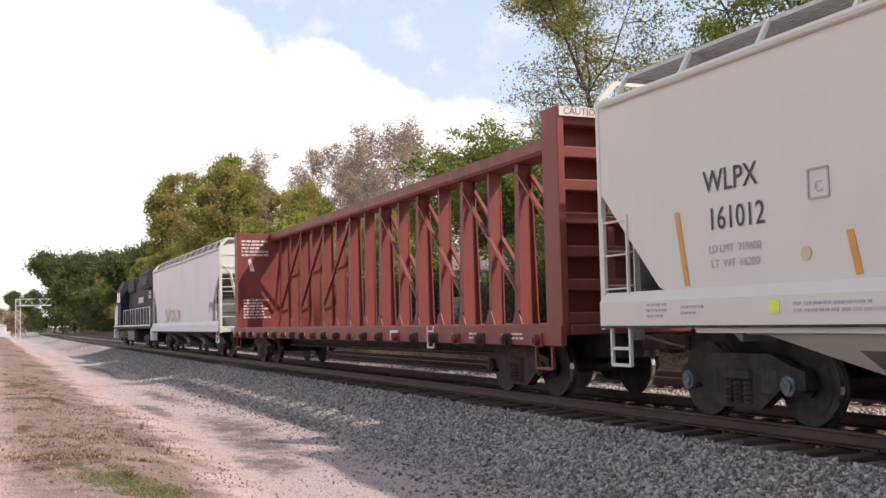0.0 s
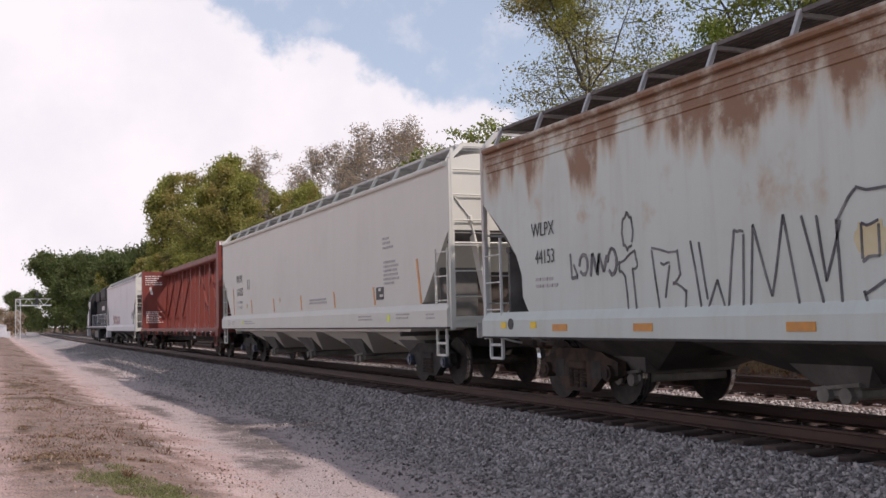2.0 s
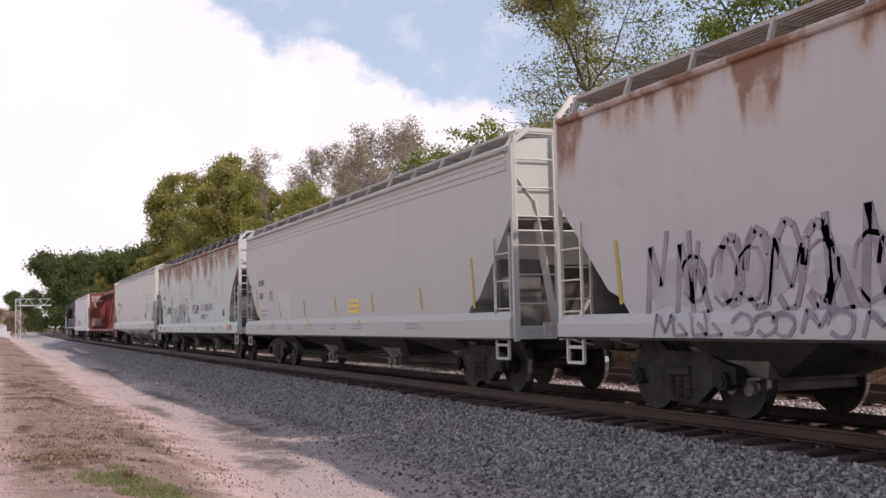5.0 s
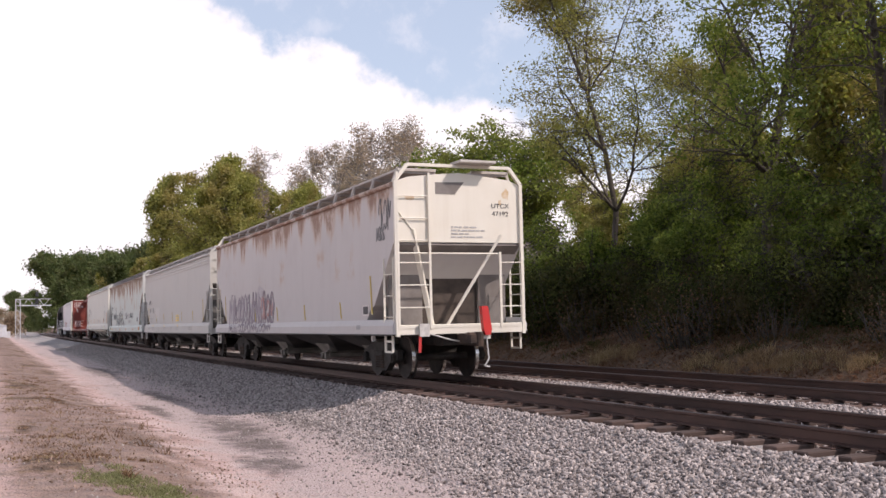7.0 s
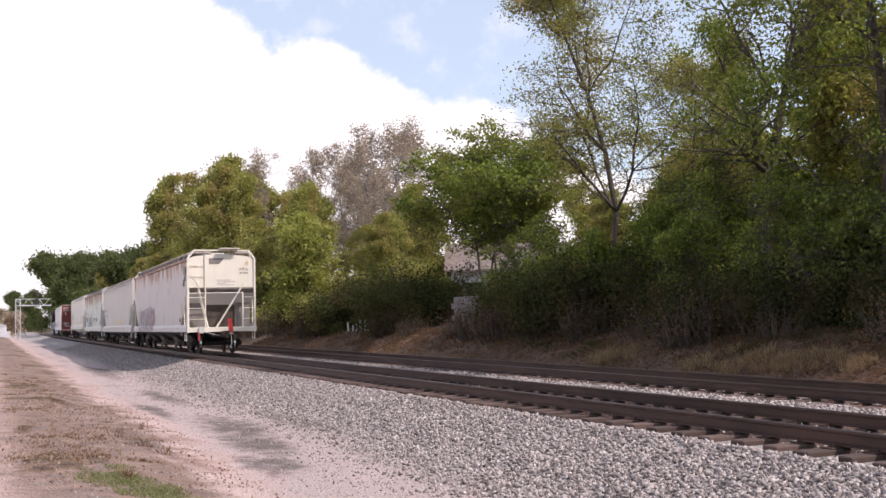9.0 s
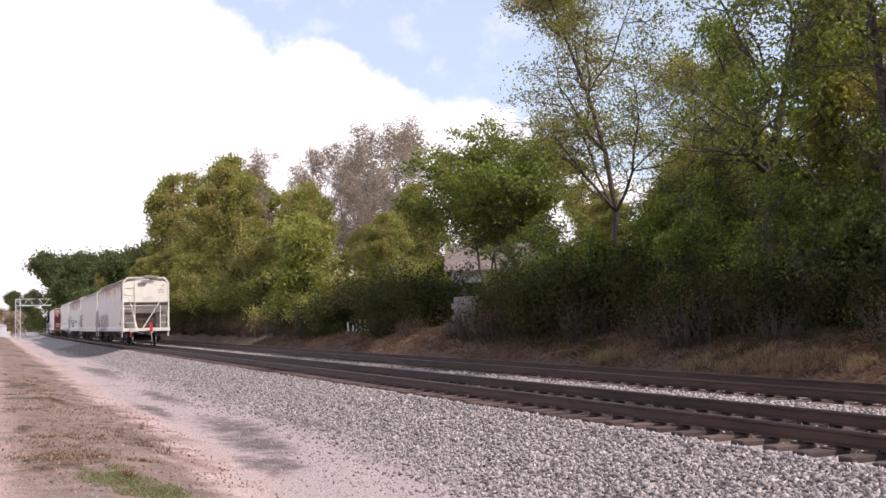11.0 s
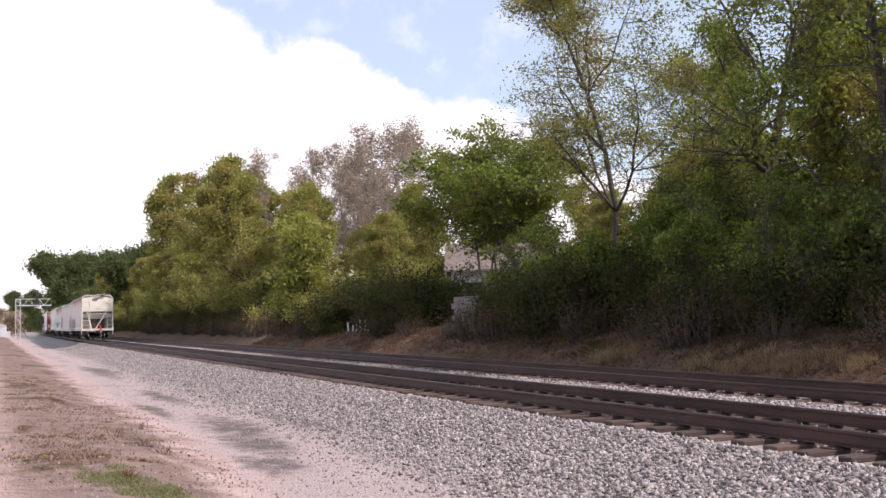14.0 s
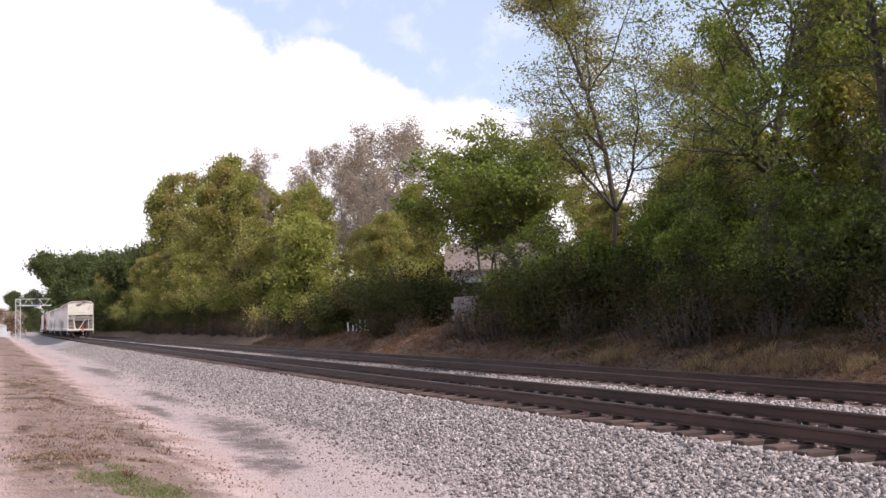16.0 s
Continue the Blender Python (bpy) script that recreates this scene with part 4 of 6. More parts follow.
def bubble_letters(car, y, z, w, h, mat, strokes, thick=0.03, x=-1.507):
    """Outlined letters sprayed side by side; strokes run over 0..10 along and 0..1 up."""
    bm = bmesh.new()
    for line in strokes:
        for a, b in zip(line, line[1:]):
            n = 3
            for i in range(n):
                f0, f1 = i / n, (i + 1) / n
                wob = 0.018 * math.sin(7 * a[0] + 5 * f0 + 3 * a[1])
                wob1 = 0.018 * math.sin(7 * a[0] + 5 * f1 + 3 * a[1])
                p = (a[0] + (b[0] - a[0]) * f0, a[1] + (b[1] - a[1]) * f0 + wob)
                q = (a[0] + (b[0] - a[0]) * f1, a[1] + (b[1] - a[1]) * f1 + wob1)
                add_bar(bm, (x, y - p[0] * w / 10, z + p[1] * h), (x, y - q[0] * w / 10, z + q[1] * h), thick, 0.006, 4, (1, 0, 0))
    return part("graffiti", bm, mat, car, "thin black outlines of sprayed bubble letters", "stuff")


def ring_stroke(u, v, r, s=5.0):
    return [(u + r * s * math.cos(i * math.pi / 4), v + r * s * 0.8 * math.sin(i * math.pi / 4)) for i in range(9)]


LETTERS = [
    ring_stroke(0.6, 1.08, 0.05), [(0.2, 0.75), (0.9, 0.85), (1.0, 0.7), (0.78, 0.65), (0.95, 0.1), (0.6, 0.05), (0.45, 0.6), (0.2, 0.65), (0.2, 0.75)],
    [(1.9, 0.1), (1.6, 0.85), (2.6, 0.8), (2.7, 0.55), (2.4, 0.48), (2.9, 0.4), (2.8, 0.1), (1.9, 0.1)], [(1.95, 0.7), (2.3, 0.68), (2.1, 0.35)],
    [(3.1, 0.9), (3.5, 0.05), (4.0, 0.5), (4.3, 0.1), (4.6, 0.95), (4.9, 0.9), (4.8, 0.05)], [(3.4, 0.85), (3.65, 0.3)],
    [(5.0, 0.0), (5.2, 0.95), (5.7, 0.3), (6.1, 1.0), (6.6, -0.05)], [(6.6, 1.0), (7.3, -0.1)], [(7.0, 0.95), (7.2, 0.4), (7.6, 0.9)],
    [(7.6, -0.1), (7.5, 0.9), (8.0, 1.15), (8.8, 1.1), (9.1, 0.8), (8.8, 0.4), (8.1, 0.3), (8.3, 0.05), (8.6, 0.2)], [(8.1, 0.85), (8.5, 0.85), (8.5, 0.6), (8.1, 0.55), (8.1, 0.85)],
    ring_stroke(9.4, 0.38, 0.035), ring_stroke(9.75, 0.28, 0.03),
]
bubble_letters(car_w2, 15.0, 1.08, 5.3, 1.2, M["spray"], LETTERS)
scrawl(car_w2, 9.3, 1.95, 1.6, 0.5, M["ink_faint"], 6, 5, thick=0.04)
blotch(car_w2, 10.6, 1.95, 0.5, 0.4, M["straw_patch"], 9)
scrawl(car_w2, 16.2, 2.0, 1.2, 0.4, M["spray"], 8, 5, thick=0.05)
blotch(car_w2, 6.98, 1.96, 0.75, 0.42, M["ink_faint"], 4)
lettering("RESPECTA", 0.3, M["ink_faint"], car_w2, side_text(6.4, 1.6, -1.505), "faded_graffiti", 1.2)
for k in range(6):
    plate(car_w2, "sprayed_bar", 6.3 - k * 0.3, 1.97 + 0.03 * math.sin(k * 2.1), 0.10, 0.28, M["spray"], 0.03)
bm = bars([((-1.507, 8.5, 1.8), (-1.507, 8.2, 1.82)), ((-1.507, 8.2, 1.82), (-1.507, 8.15, 1.96)), ((-1.507, 8.15, 1.96), (-1.507, 7.7, 2.0)), ((-1.507, 7.85, 2.1), (-1.507, 7.66, 2.0)), ((-1.507, 7.66, 2.0), (-1.507, 7.85, 1.9))], 0.03)
part("graffiti", bm, M["spray"], car_w2, "sprayed arrow")
for y in (16.4, 14.3, 11.5, 8.1, 4.35):
    plate(car_w2, "reflector_patch", y, 1.12, 0.42, 0.10, M["orange"], 0, -1.575)
plate(car_w2, "reflector_patch", 1.42, 1.17, 0.5, 0.2, M["orange"], 0, -1.575)
plate(car_w2, "data_panel", 2.6, 1.72, 0.36, 0.28, M["ink_faint"])
plate(car_w2, "data_label", 2.6, 1.70, 0.28, 0.2, M["ink"], 0, -1.511)
for y, z in ((17.2, 1.16), (18.2, 1.16), (3.7, 1.17), (3.0, 1.17), (5.2, 1.2)):
    plate(car_w2, "sticker", y, z, 0.18, 0.1, rng.choice((M["yellow"], M["ink_faint"], M["ink_white"])), 0, -1.575)
bm = bmesh.new()
add_disc(bm, (-1.575, 1.05, 1.18), 0.09, 0.012, "x", 14)
add_disc(bm, (-1.575, 17.95, 1.18), 0.09, 0.012, "x", 14)
part("jacking_hole", bm, M["ink"], car_w2, kind="stuff")
ed = bmesh.new()
for (ya, za), (yb, zb) in zip(CUT_ROUND[:-2], CUT_ROUND[1:-1]):
    add_bar(ed, (-1.502, ya + 0.07, za), (-1.502, yb + 0.07, zb), 0.13, 0.012, 4, (1, 0, 0))
part("rusted_edge", ed, M["rust"], car_w2, "flaking rust along the cut edge", "stuff")

# the warm grey car with banded eaves
car_x = covered_hopper("covered_hopper", "warm grey covered hopper wagon with banded eaves", 19.0, M["x"], M["x"], dict(sill=0.95, sill_top=1.38, eave=4.06, ridge=4.28, board_z=4.34, board_out=1.26, cut=CUT_STRAIGHT, bays=[3.2, 7.2, 11.8, 15.8], ribs=[3.93, 3.82, 3.71], roof_mat=M["roof_tan"], board_mat=M["board_tan"], edge_mat=M["board_tan"], strut_mat=M["board_tan"]))
lettering("XOMX", 0.28, M["ink"], car_x, side_text(17.02, 2.52), squash=0.9)
lettering("1538", 0.28, M["ink"], car_x, side_text(17.05, 2.12), squash=0.85)
print_bars(car_x, 17.1, 1.67, 2, M["ink_faint"], rng, wmax=0.9, gap=0.13)
plate(car_x, "repainted_patch", 14.2, 1.92, 1.5, 0.55, M["patch"], 0, -1.503)
plate(car_x, "repainted_patch", 14.0, 1.52, 1.0, 0.27, M["patch"], 0, -1.503)
for y, z, h in ((17.62, 1.9, 0.9), (14.8, 1.68, 0.42), (12.2, 1.68, 0.42), (9.42, 1.68, 0.42), (6.75, 1.68, 0.42), (3.9, 1.68, 0.42), (1.5, 1.9, 0.88)):
    plate(car_x, "reflector_stripe", y, z, 0.075, h, M["stripe"], 0.05, label="yellow reflective stripe")
plate(car_x, "sticker", 8.0, 1.63, 0.8, 0.3, M["yellow"], 0, label="yellow placard")
print_bars(car_x, 8.32, 1.7, 2, M["ink_faint"], rng, -1.511, 0.05, 0.12, 0.6)
fr = bars([((-1.507, 15.95, 2.25), (-1.507, 15.7, 2.25)), ((-1.507, 15.7, 2.25), (-1.507, 15.7, 1.98)), ((-1.507, 15.7, 1.98), (-1.507, 15.95, 1.98)), ((-1.507, 15.95, 1.98), (-1.507, 15.95, 2.25))], 0.02)
part("stencil_frame", fr, M["ink_faint"], car_x)
for y, w in ((17.3, 0.4), (15.9, 1.0), (13.8, 0.7), (11.9, 0.9), (9.6, 0.4), (8.1, 1.2), (4.6, 0.9)):
    print_bars(car_x, y, 1.2, 2, M["ink_faint"], rng, -1.575, 0.035, 0.08, w)
for y in (11.6, 7.55, 15.5):
    plate(car_x, "sticker", y, 1.28, 0.12, 0.09, M["yellow"], 0, -1.576)

# the last car, whose rear end faces the sun and has that warmth in its colour
car_l = covered_hopper("covered_hopper", "dull grey rust-flecked covered hopper wagon with end toned sunlit cream", 18.75, M["last"], M["last_end"], dict(sill=0.99, sill_top=1.3, eave=4.16, ridge=4.42, board_z=4.47, end_z=4.56, board_out=1.3, cut=CUT_STRAIGHT, bays=[3.2, 7.2, 11.6, 15.6], end_label="end sheet in sunlit cream tone", slope=M["slope_grey"], gusset=M["slope_grey"], roof_mat=M["roof_tan"], board_mat=M["board_tan"], edge_mat=M["board_tan"], strut_mat=M["roof_tan"], truck_mat=M["truck"]))
lettering("UTCX", 0.14, M["ink"], car_l, end_text(0.98, 3.72, -0.02), squash=1.15)
lettering("47192", 0.14, M["ink"], car_l, end_text(0.98, 3.55, -0.02), squash=1.15)
print_bars(car_l, -0.2, 3.25, 4, M["ink_faint"], rng, -0.018, 0.03, 0.07, 0.7, True)
for k, (xx, zz, w, h) in enumerate(((1.12, 3.98, 0.22, 0.3), (0.98, 3.8, 0.1, 0.16), (-1.15, 3.85, 0.3, 0.12))):
    rk = random.Random(90 + k)
    pts = [(xx + w / 2 * rk.uniform(0.55, 1.0) * math.cos(a), zz + h / 2 * rk.uniform(0.55, 1.0) * math.sin(a)) for a in [i * math.pi / 7 for i in range(14)]]
    part("rust_stain", prism(pts, "y", -0.0145, -0.0125), M["stain"], car_l)
part("brake_platform", box((-0.1, -0.35, 4.6), (0.75, 0.2, 4.66), 0.01), M["roof_tan"], car_l)
part("grille_patch", prism([(-0.55, 3.95), (-0.1, 3.95), (0.12, 4.22), (-0.55, 4.2)], "y", -0.018, -0.012), M["slope_grey"], car_l)
for k, (yy, zz, w, h) in enumerate(((16.0, 1.65, 1.2, 0.7), (14.6, 1.75, 1.5, 0.8), (13.2, 1.6, 1.2, 0.7), (11.9, 1.9, 1.0, 1.2))):
    blotch(car_l, yy, zz, w, h, M["haze_purple"], 50 + k)
scrawl(car_l, 16.6, 1.75, 6.2, 1.15, M["spray_purple"], 31, 14, thick=0.1)
scrawl(car_l, 16.5, 1.15, 6.0, 0.3, M["spray_purple"], 37, 16, -1.575, 0.05)
scrawl(car_l, 15.9, 1.7, 5.6, 0.9, M["spray_purple"], 32, 11, thick=0.05)
scrawl(car_l, 11.9, 1.75, 1.4, 0.7, M["spray_red"], 33, 4, thick=0.1)
scrawl(car_l, 0.95, 3.55, 0.7, 0.8, M["spray"], 35, 4, thick=0.03)
scrawl(car_l, 1.1, 3.15, 0.5, 0.3, M["spray"], 36, 4, thick=0.03)
for y, z, h in ((1.48, 1.85, 0.85), (3.7, 1.55, 0.4), (6.85, 1.55, 0.4), (9.8, 1.55, 0.4), (12.6, 1.55, 0.4), (17.2, 1.85, 0.85)):
    plate(car_l, "reflector_stripe", y, z, 0.08, h, M["stripe"], 0.05, label="worn yellow stripe")
plate(car_l, "data_panel", 1.85, 1.52, 0.4, 0.24, M["ink_white"])
plate(car_l, "data_label", 1.85, 1.52, 0.32, 0.17, M["ink"], 0, -1.511)
plate(car_l, "sticker", 2.2, 1.14, 0.25, 0.1, M["ink_faint"], 0, -1.575)
part("pull_ring", bars([((-1.52, 1.3, 1.0), (-1.52, 1.3, 0.86)), ((-1.52, 1.38, 1.0), (-1.52, 1.38, 0.86)), ((-1.52, 1.28, 0.86), (-1.52, 1.4, 0.86))], 0.05), M["hose"], car_l)
# the end-of-train marker on the coupler
mk = part("rear_marker", prism([(0.17, 1.05), (0.21, 0.94), (0.32, 0.94), (0.36, 1.05), (0.27, 1.54), (0.13, 1.54)], "y", -0.75, -0.62), M["signal_red"], car_l, "bright red end-of-train marker")
part("marker_plate", box((0.14, -0.66, 0.86), (0.36, -0.6, 0.94)), M["ink_white"], mk)
part("marker_hose", bars([((0.26, -0.68, 0.88), (0.30, -0.68, 0.45)), ((0.30, -0.68, 0.45), (0.2, -0.68, 0.3)), ((0.2, -0.68, 0.3), (0.32, -0.68, 0.28))], 0.035, 6), M["hose"], mk)
part("uncoupling_handle", bars([((-1.0, -0.1, 0.95), (-1.02, -0.12, 0.6))], 0.05), M["signal_red"], car_l)

# the first hopper behind the engine
car_h1 = covered_hopper("covered_hopper", "lilac-white covered hopper wagon with faint red graffiti", 17.8, M["h1"], M["w1"], dict(sill=1.02, sill_top=1.42, eave=4.14, ridge=4.38, board_z=4.5, board_out=1.2, cut=CUT_ROUND, bays=[3.2, 6.8, 10.8, 14.6]))
scrawl(car_h1, 13.6, 1.75, 4.6, 0.7, M["spray_red"], 41, 8, thick=0.07)
scrawl(car_h1, 2.2, 2.0, 1.2, 0.5, M["spray_purple"], 42, 4, thick=0.06)


def lumber_flat():
    """Centre-partition lumber flat: deck, bulkheads, central truss."""
    L = 22.65
    car = thing("lumber_flat_car", "empty oxide-red centre-partition lumber flat wagon", "flat wagon")
    R = M["red"]
    part("deck", box((-1.32, 0.0, 1.0), (1.32, L, 1.16), 0.02), R, car)
    for s in (-1, 1):
        part("side_sill", box((s * 1.45 - 0.05, 0, 0.84), (s * 1.45 + 0.05, L, 1.16), 0.015), R, car)
        for k in range(22):
            y = 0.7 + k * (L - 1.4) / 21
            bm = bmesh.new()
            add_disc(bm, (s * 1.53, y, 0.93), 0.085, 0.14, "x", 12)
            add_disc(bm, (s * 1.61, y, 0.93), 0.05, 0.03, "x", 10)
            add_box(bm, (s * 1.50 - 0.02, y - 0.14, 0.83), (s * 1.50 + 0.02, y + 0.14, 1.03))
            part("strap_winch", bm, M["truck_rusty"] if k % 3 else R, car)
    for k in range(11):
        plate(car, "reflector_patch", 1.8 + k * 2.0, 0.97, 0.3, 0.1, M["yellow"], 0, -1.505)
    plate(car, "reflector_patch", 0.32, 2.2, 0.14, 0.5, M["yellow"], 0, -1.455)
    part("center_sill", box((-0.36, 0.2, 0.62), (0.36, L - 0.2, 1.0), 0.02), M["steel_dark"], car)
    # the two end bulkheads, panelled outside and flat inside
    for y0, sgn in ((0.0, 1), (L, -1)):
        bm = bmesh.new()
        add_box(bm, (-1.44, min(y0 + sgn * 0.36, y0 + sgn * 0.42), 1.16), (1.44, max(y0 + sgn * 0.36, y0 + sgn * 0.42), 4.42))
        b = part("bulkhead", bm, R, car, "red steel end bulkhead")
        for s in (-1, 1):
            part("bulkhead_post", box((s * 1.40 - 0.06, min(y0 + sgn * 0.02, y0 + sgn * 0.5), 1.0), (s * 1.40 + 0.06, max(y0 + sgn * 0.02, y0 + sgn * 0.5), 4.44), 0.012), R, b)
            part("bulkhead_stile", box((s * 0.5 - 0.06, min(y0 + sgn * 0.12, y0 + sgn * 0.36), 1.0), (s * 0.5 + 0.06, max(y0 + sgn * 0.12, y0 + sgn * 0.36), 4.4), 0.012), R, b)
        for z in (1.25, 1.75, 2.25, 2.75, 3.25, 3.75, 4.25):
            part("bulkhead_rib", box((-1.34, min(y0 + sgn * 0.08, y0 + sgn * 0.36), z - 0.09), (1.34, max(y0 + sgn * 0.08, y0 + sgn * 0.36), z + 0.09), 0.02), R, b)
    part("caution_panel", box((-1.42, -0.002, 4.28), (-0.62, 0.03, 4.42)), M["ink_white"], car, "white caution plate")
    lettering("CAUTION", 0.15, M["red"], car, end_text(-1.02, 4.35, -0.006), squash=1.0)
    # truss: paired posts that widen downwards, top chord and diagonals
    part("top_chord", prism([(-0.30, 4.22), (-0.26, 4.16), (0.26, 4.16), (0.30, 4.22), (0.30, 4.42), (-0.30, 4.42)], "y", 0.4, L - 0.4), R, car)
    n = 17
    ys = [1.35 + k * (L - 2.7) / (n - 1) for k in range(n)]
    for k, y in enumerate(ys):
        wb, wt = (0.17, 0.12) if k % 2 == 0 else (0.12, 0.11)
        p = part("truss_post", loft([[(-wb, y - 0.03, 1.16), (wb, y - 0.03, 1.16), (wb, y + 0.03, 1.16), (-wb, y + 0.03, 1.16)], [(-wt, y - 0.03, 4.2), (wt, y - 0.03, 4.2), (wt, y + 0.03, 4.2), (-wt, y + 0.03, 4.2)]]), R, car)
        fb = 0.12 if k % 2 == 0 else 0.06
        for s in (-1, 1):
            xb, xt = s * (wb + 0.012), s * (wt + 0.012)
            part("post_flange", loft([[(xb - 0.014, y - fb, 1.16), (xb + 0.014, y - fb, 1.16), (xb + 0.014, y + fb, 1.16), (xb - 0.014, y + fb, 1.16)], [(xt - 0.014, y - fb * 0.6, 4.2), (xt + 0.014, y - fb * 0.6, 4.2), (xt + 0.014, y + fb * 0.6, 4.2), (xt - 0.014, y + fb * 0.6, 4.2)]]), R, p)
        part("post_foot", prism([(y - 0.2, 1.16), (y + 0.2, 1.16), (y + 0.05, 1.42), (y - 0.05, 1.42)], "x", -wb - 0.05, -wb - 0.03), R, p)
    mid = n // 2
    for k in range(0, n, 2):
        for s in (-1, 1):
            j = k - 2 if k <= mid else k + 2
            if 0 <= j < n:
                part("diagonal_brace", bars([((s * 0.13, ys[k], 4.0), (s * 0.16, ys[j], 1.75))], 0.08, 4, 0.05), R, car)
            else:
                part("diagonal_brace", bars([((s * 0.13, ys[k], 4.0), (s * 0.16, 0.5 if j < 0 else L - 0.5, 1.75))], 0.08, 4, 0.05), R, car)
    # writing on the inner face of the far bulkhead
    r2 = random.Random(5)
    print_bars(car, -1.3, 4.15, 5, M["ink_white"], r2, L - 0.43, 0.06, 0.12, 1.0, True)
    print_bars(car, -1.25, 2.1, 7, M["ink_white"], r2, L - 0.43, 0.05, 0.1, 0.95, True)
    part("stripe_emblem", prism([(-1.0, 3.1), (-0.86, 3.1), (-0.98, 3.55), (-1.08, 3.5)], "y", L - 0.434, L - 0.424), M["ink_white"], car)
    plate(car, "white_mark", 6.9, 0.98, 0.5, 0.2, M["ink_white"], 0, -1.506)
    plate(car, "white_mark_core", 6.9, 0.98, 0.36, 0.09, M["red"], 0, -1.511)
    for y in (1.6, 3.2, 11.0):
        print_bars(car, y, 1.02, 2, M["ink_white"], r2, -1.505, 0.03, 0.07, 0.4)
    fr = bars([((-1.5, 5.1, 1.15), (-1.5, 5.1, 0.75)), ((-1.5, 4.8, 1.15), (-1.5, 4.8, 0.75)), ((-1.5, 4.8, 0.75), (-1.5, 5.1, 0.75)), ((-1.5, 4.8, 0.92), (-1.5, 5.1, 0.92)), ((-1.5, 4.8, 1.06), (-1.5, 5.1, 1.06))], 0.03)
    part("side_step", fr, M["ink_white"], car)
    for y in (0.35, L - 0.85):
        part("stirrup_step", bars([((-1.45, y, 0.85), (-1.45, y, 0.5)), ((-1.45, y + 0.5, 0.85), (-1.45, y + 0.5, 0.5)), ((-1.45, y, 0.5), (-1.45, y + 0.5, 0.5))], 0.04), R, car)
    part("brake_rod", bars([((-0.55, 4, 0.6), (-0.55, L - 4, 0.6)), ((-0.9, 6, 0.75), (-0.9, 12, 0.75))], 0.05), M["truck"], car)
    coupler(car, 0, -1)
    coupler(car, L, 1)
    truck(car, 2.3, M["truck_rusty"])
    truck(car, L - 2.3, M["truck_rusty"])
    return car


car_cb = lumber_flat()


def locomotive():
    L = 20.6
    car = thing("locomotive", "black diesel locomotive with white cab stripes leading the train", "locomotive")
    K = M["loco"]
    part("frame", box((-1.45, 0.4, 1.15), (1.45, L - 0.3, 1.42), 0.03), K, car)
    part("sill_stripe", box((-1.47, 0.6, 1.3), (-1.44, L - 0.6, 1.38)), M["loco_white"], car, "white sill stripe")
    hood = prism([(-0.95, 1.42), (0.95, 1.42), (0.95, 4.0), (0.75, 4.25), (-0.75, 4.25), (-0.95, 4.0)], "y", 1.6, 15.0)
    h = part("long_hood", hood, K, car)
    for k in range(12):
        y = 2.2 + k * 1.02
        part("hood_door", box((-0.985, y, 1.7), (-0.955, y + 0.92, 3.1), 0.01), K, h)
    part("radiator", prism([(-1.35, 3.45), (1.35, 3.45), (1.45, 4.3), (1.2, 4.5), (-1.2, 4.5), (-1.45, 4.3)], "y", 1.7, 5.6), K, car)
    part("radiator_grille", box((-1.43, 2.0, 3.6), (-1.40, 5.3, 4.15)), M["steel_dark"], car)
    part("exhaust_stack", box((-0.35, 9.0, 4.25), (0.35, 10.0, 4.5), 0.04), K, car)
    part("dynamic_brake_blister", box((-1.1, 11.0, 3.5), (1.1, 14.2, 4.4), 0.08), K, car)
    cab = prism([(-1.5, 1.42), (1.5, 1.42), (1.5, 3.7), (1.2, 4.35), (0.5, 4.55), (-0.5, 4.55), (-1.2, 4.35), (-1.5, 3.7)], "y", 15.0, 17.4)
    c = part("cab", cab, K, car)
    part("cab_window", box((-1.515, 15.4, 2.95), (-1.495, 16.1, 3.6)), M["glass"], c)
    part("cab_window", box((-1.515, 16.3, 2.95), (-1.495, 17.0, 3.6)), M["glass"], c)
    part("cab_window", box((-1.2, 14.985, 3.1), (-0.98, 15.005, 3.7)), M["glass"], c)
    part("nose", prism([(15.9 + 1.5, 1.42), (19.7, 1.42), (19.7, 2.5), (19.0, 3.0), (17.4, 3.2)], "x", -0.8, 0.8), K, car)
    part("nose_stripe", box((-1.51, 16.9, 1.5), (-1.5, 17.4, 2.8)), M["loco_white"], car)
    lead = prism([(17.4, 1.42), (18.9, 1.42), (18.9, 2.4), (17.4, 2.8)], "x", -1.49, -1.44)
    part("front_panel", lead, M["loco_white"], car)
    print_bars(car, 9.5, 2.9, 1, M["ink_white"], random.Random(3), -0.99, 0.35, 0.4, 3.2)
    print_bars(car, 4.6, 3.25, 2, M["ink_white"], random.Random(4), -1.0, 0.2, 0.25, 1.4)
    part("fuel_tank", box((-1.35, 8.2, 0.35), (1.35, 12.4, 1.15), 0.12), K, car)
    part("tank_panel", box((-1.365, 8.6, 0.45), (-1.35, 12.0, 1.0)), M["slope_grey"], car)
    segs = []
    for y in [1.0 + 1.3 * k for k in range(11)]:
        segs.append(((-1.42, y, 1.42), (-1.42, y, 2.35)))
    segs.append(((-1.42, 1.0, 2.35), (-1.42, 14.0, 2.35)))
    part("handrail", bars(segs, 0.03), M["loco_white"], car)
    part("rear_step", box((-1.42, 0.3, 0.5), (-1.1, 0.7, 1.2), 0.02), M["loco_white"], car)
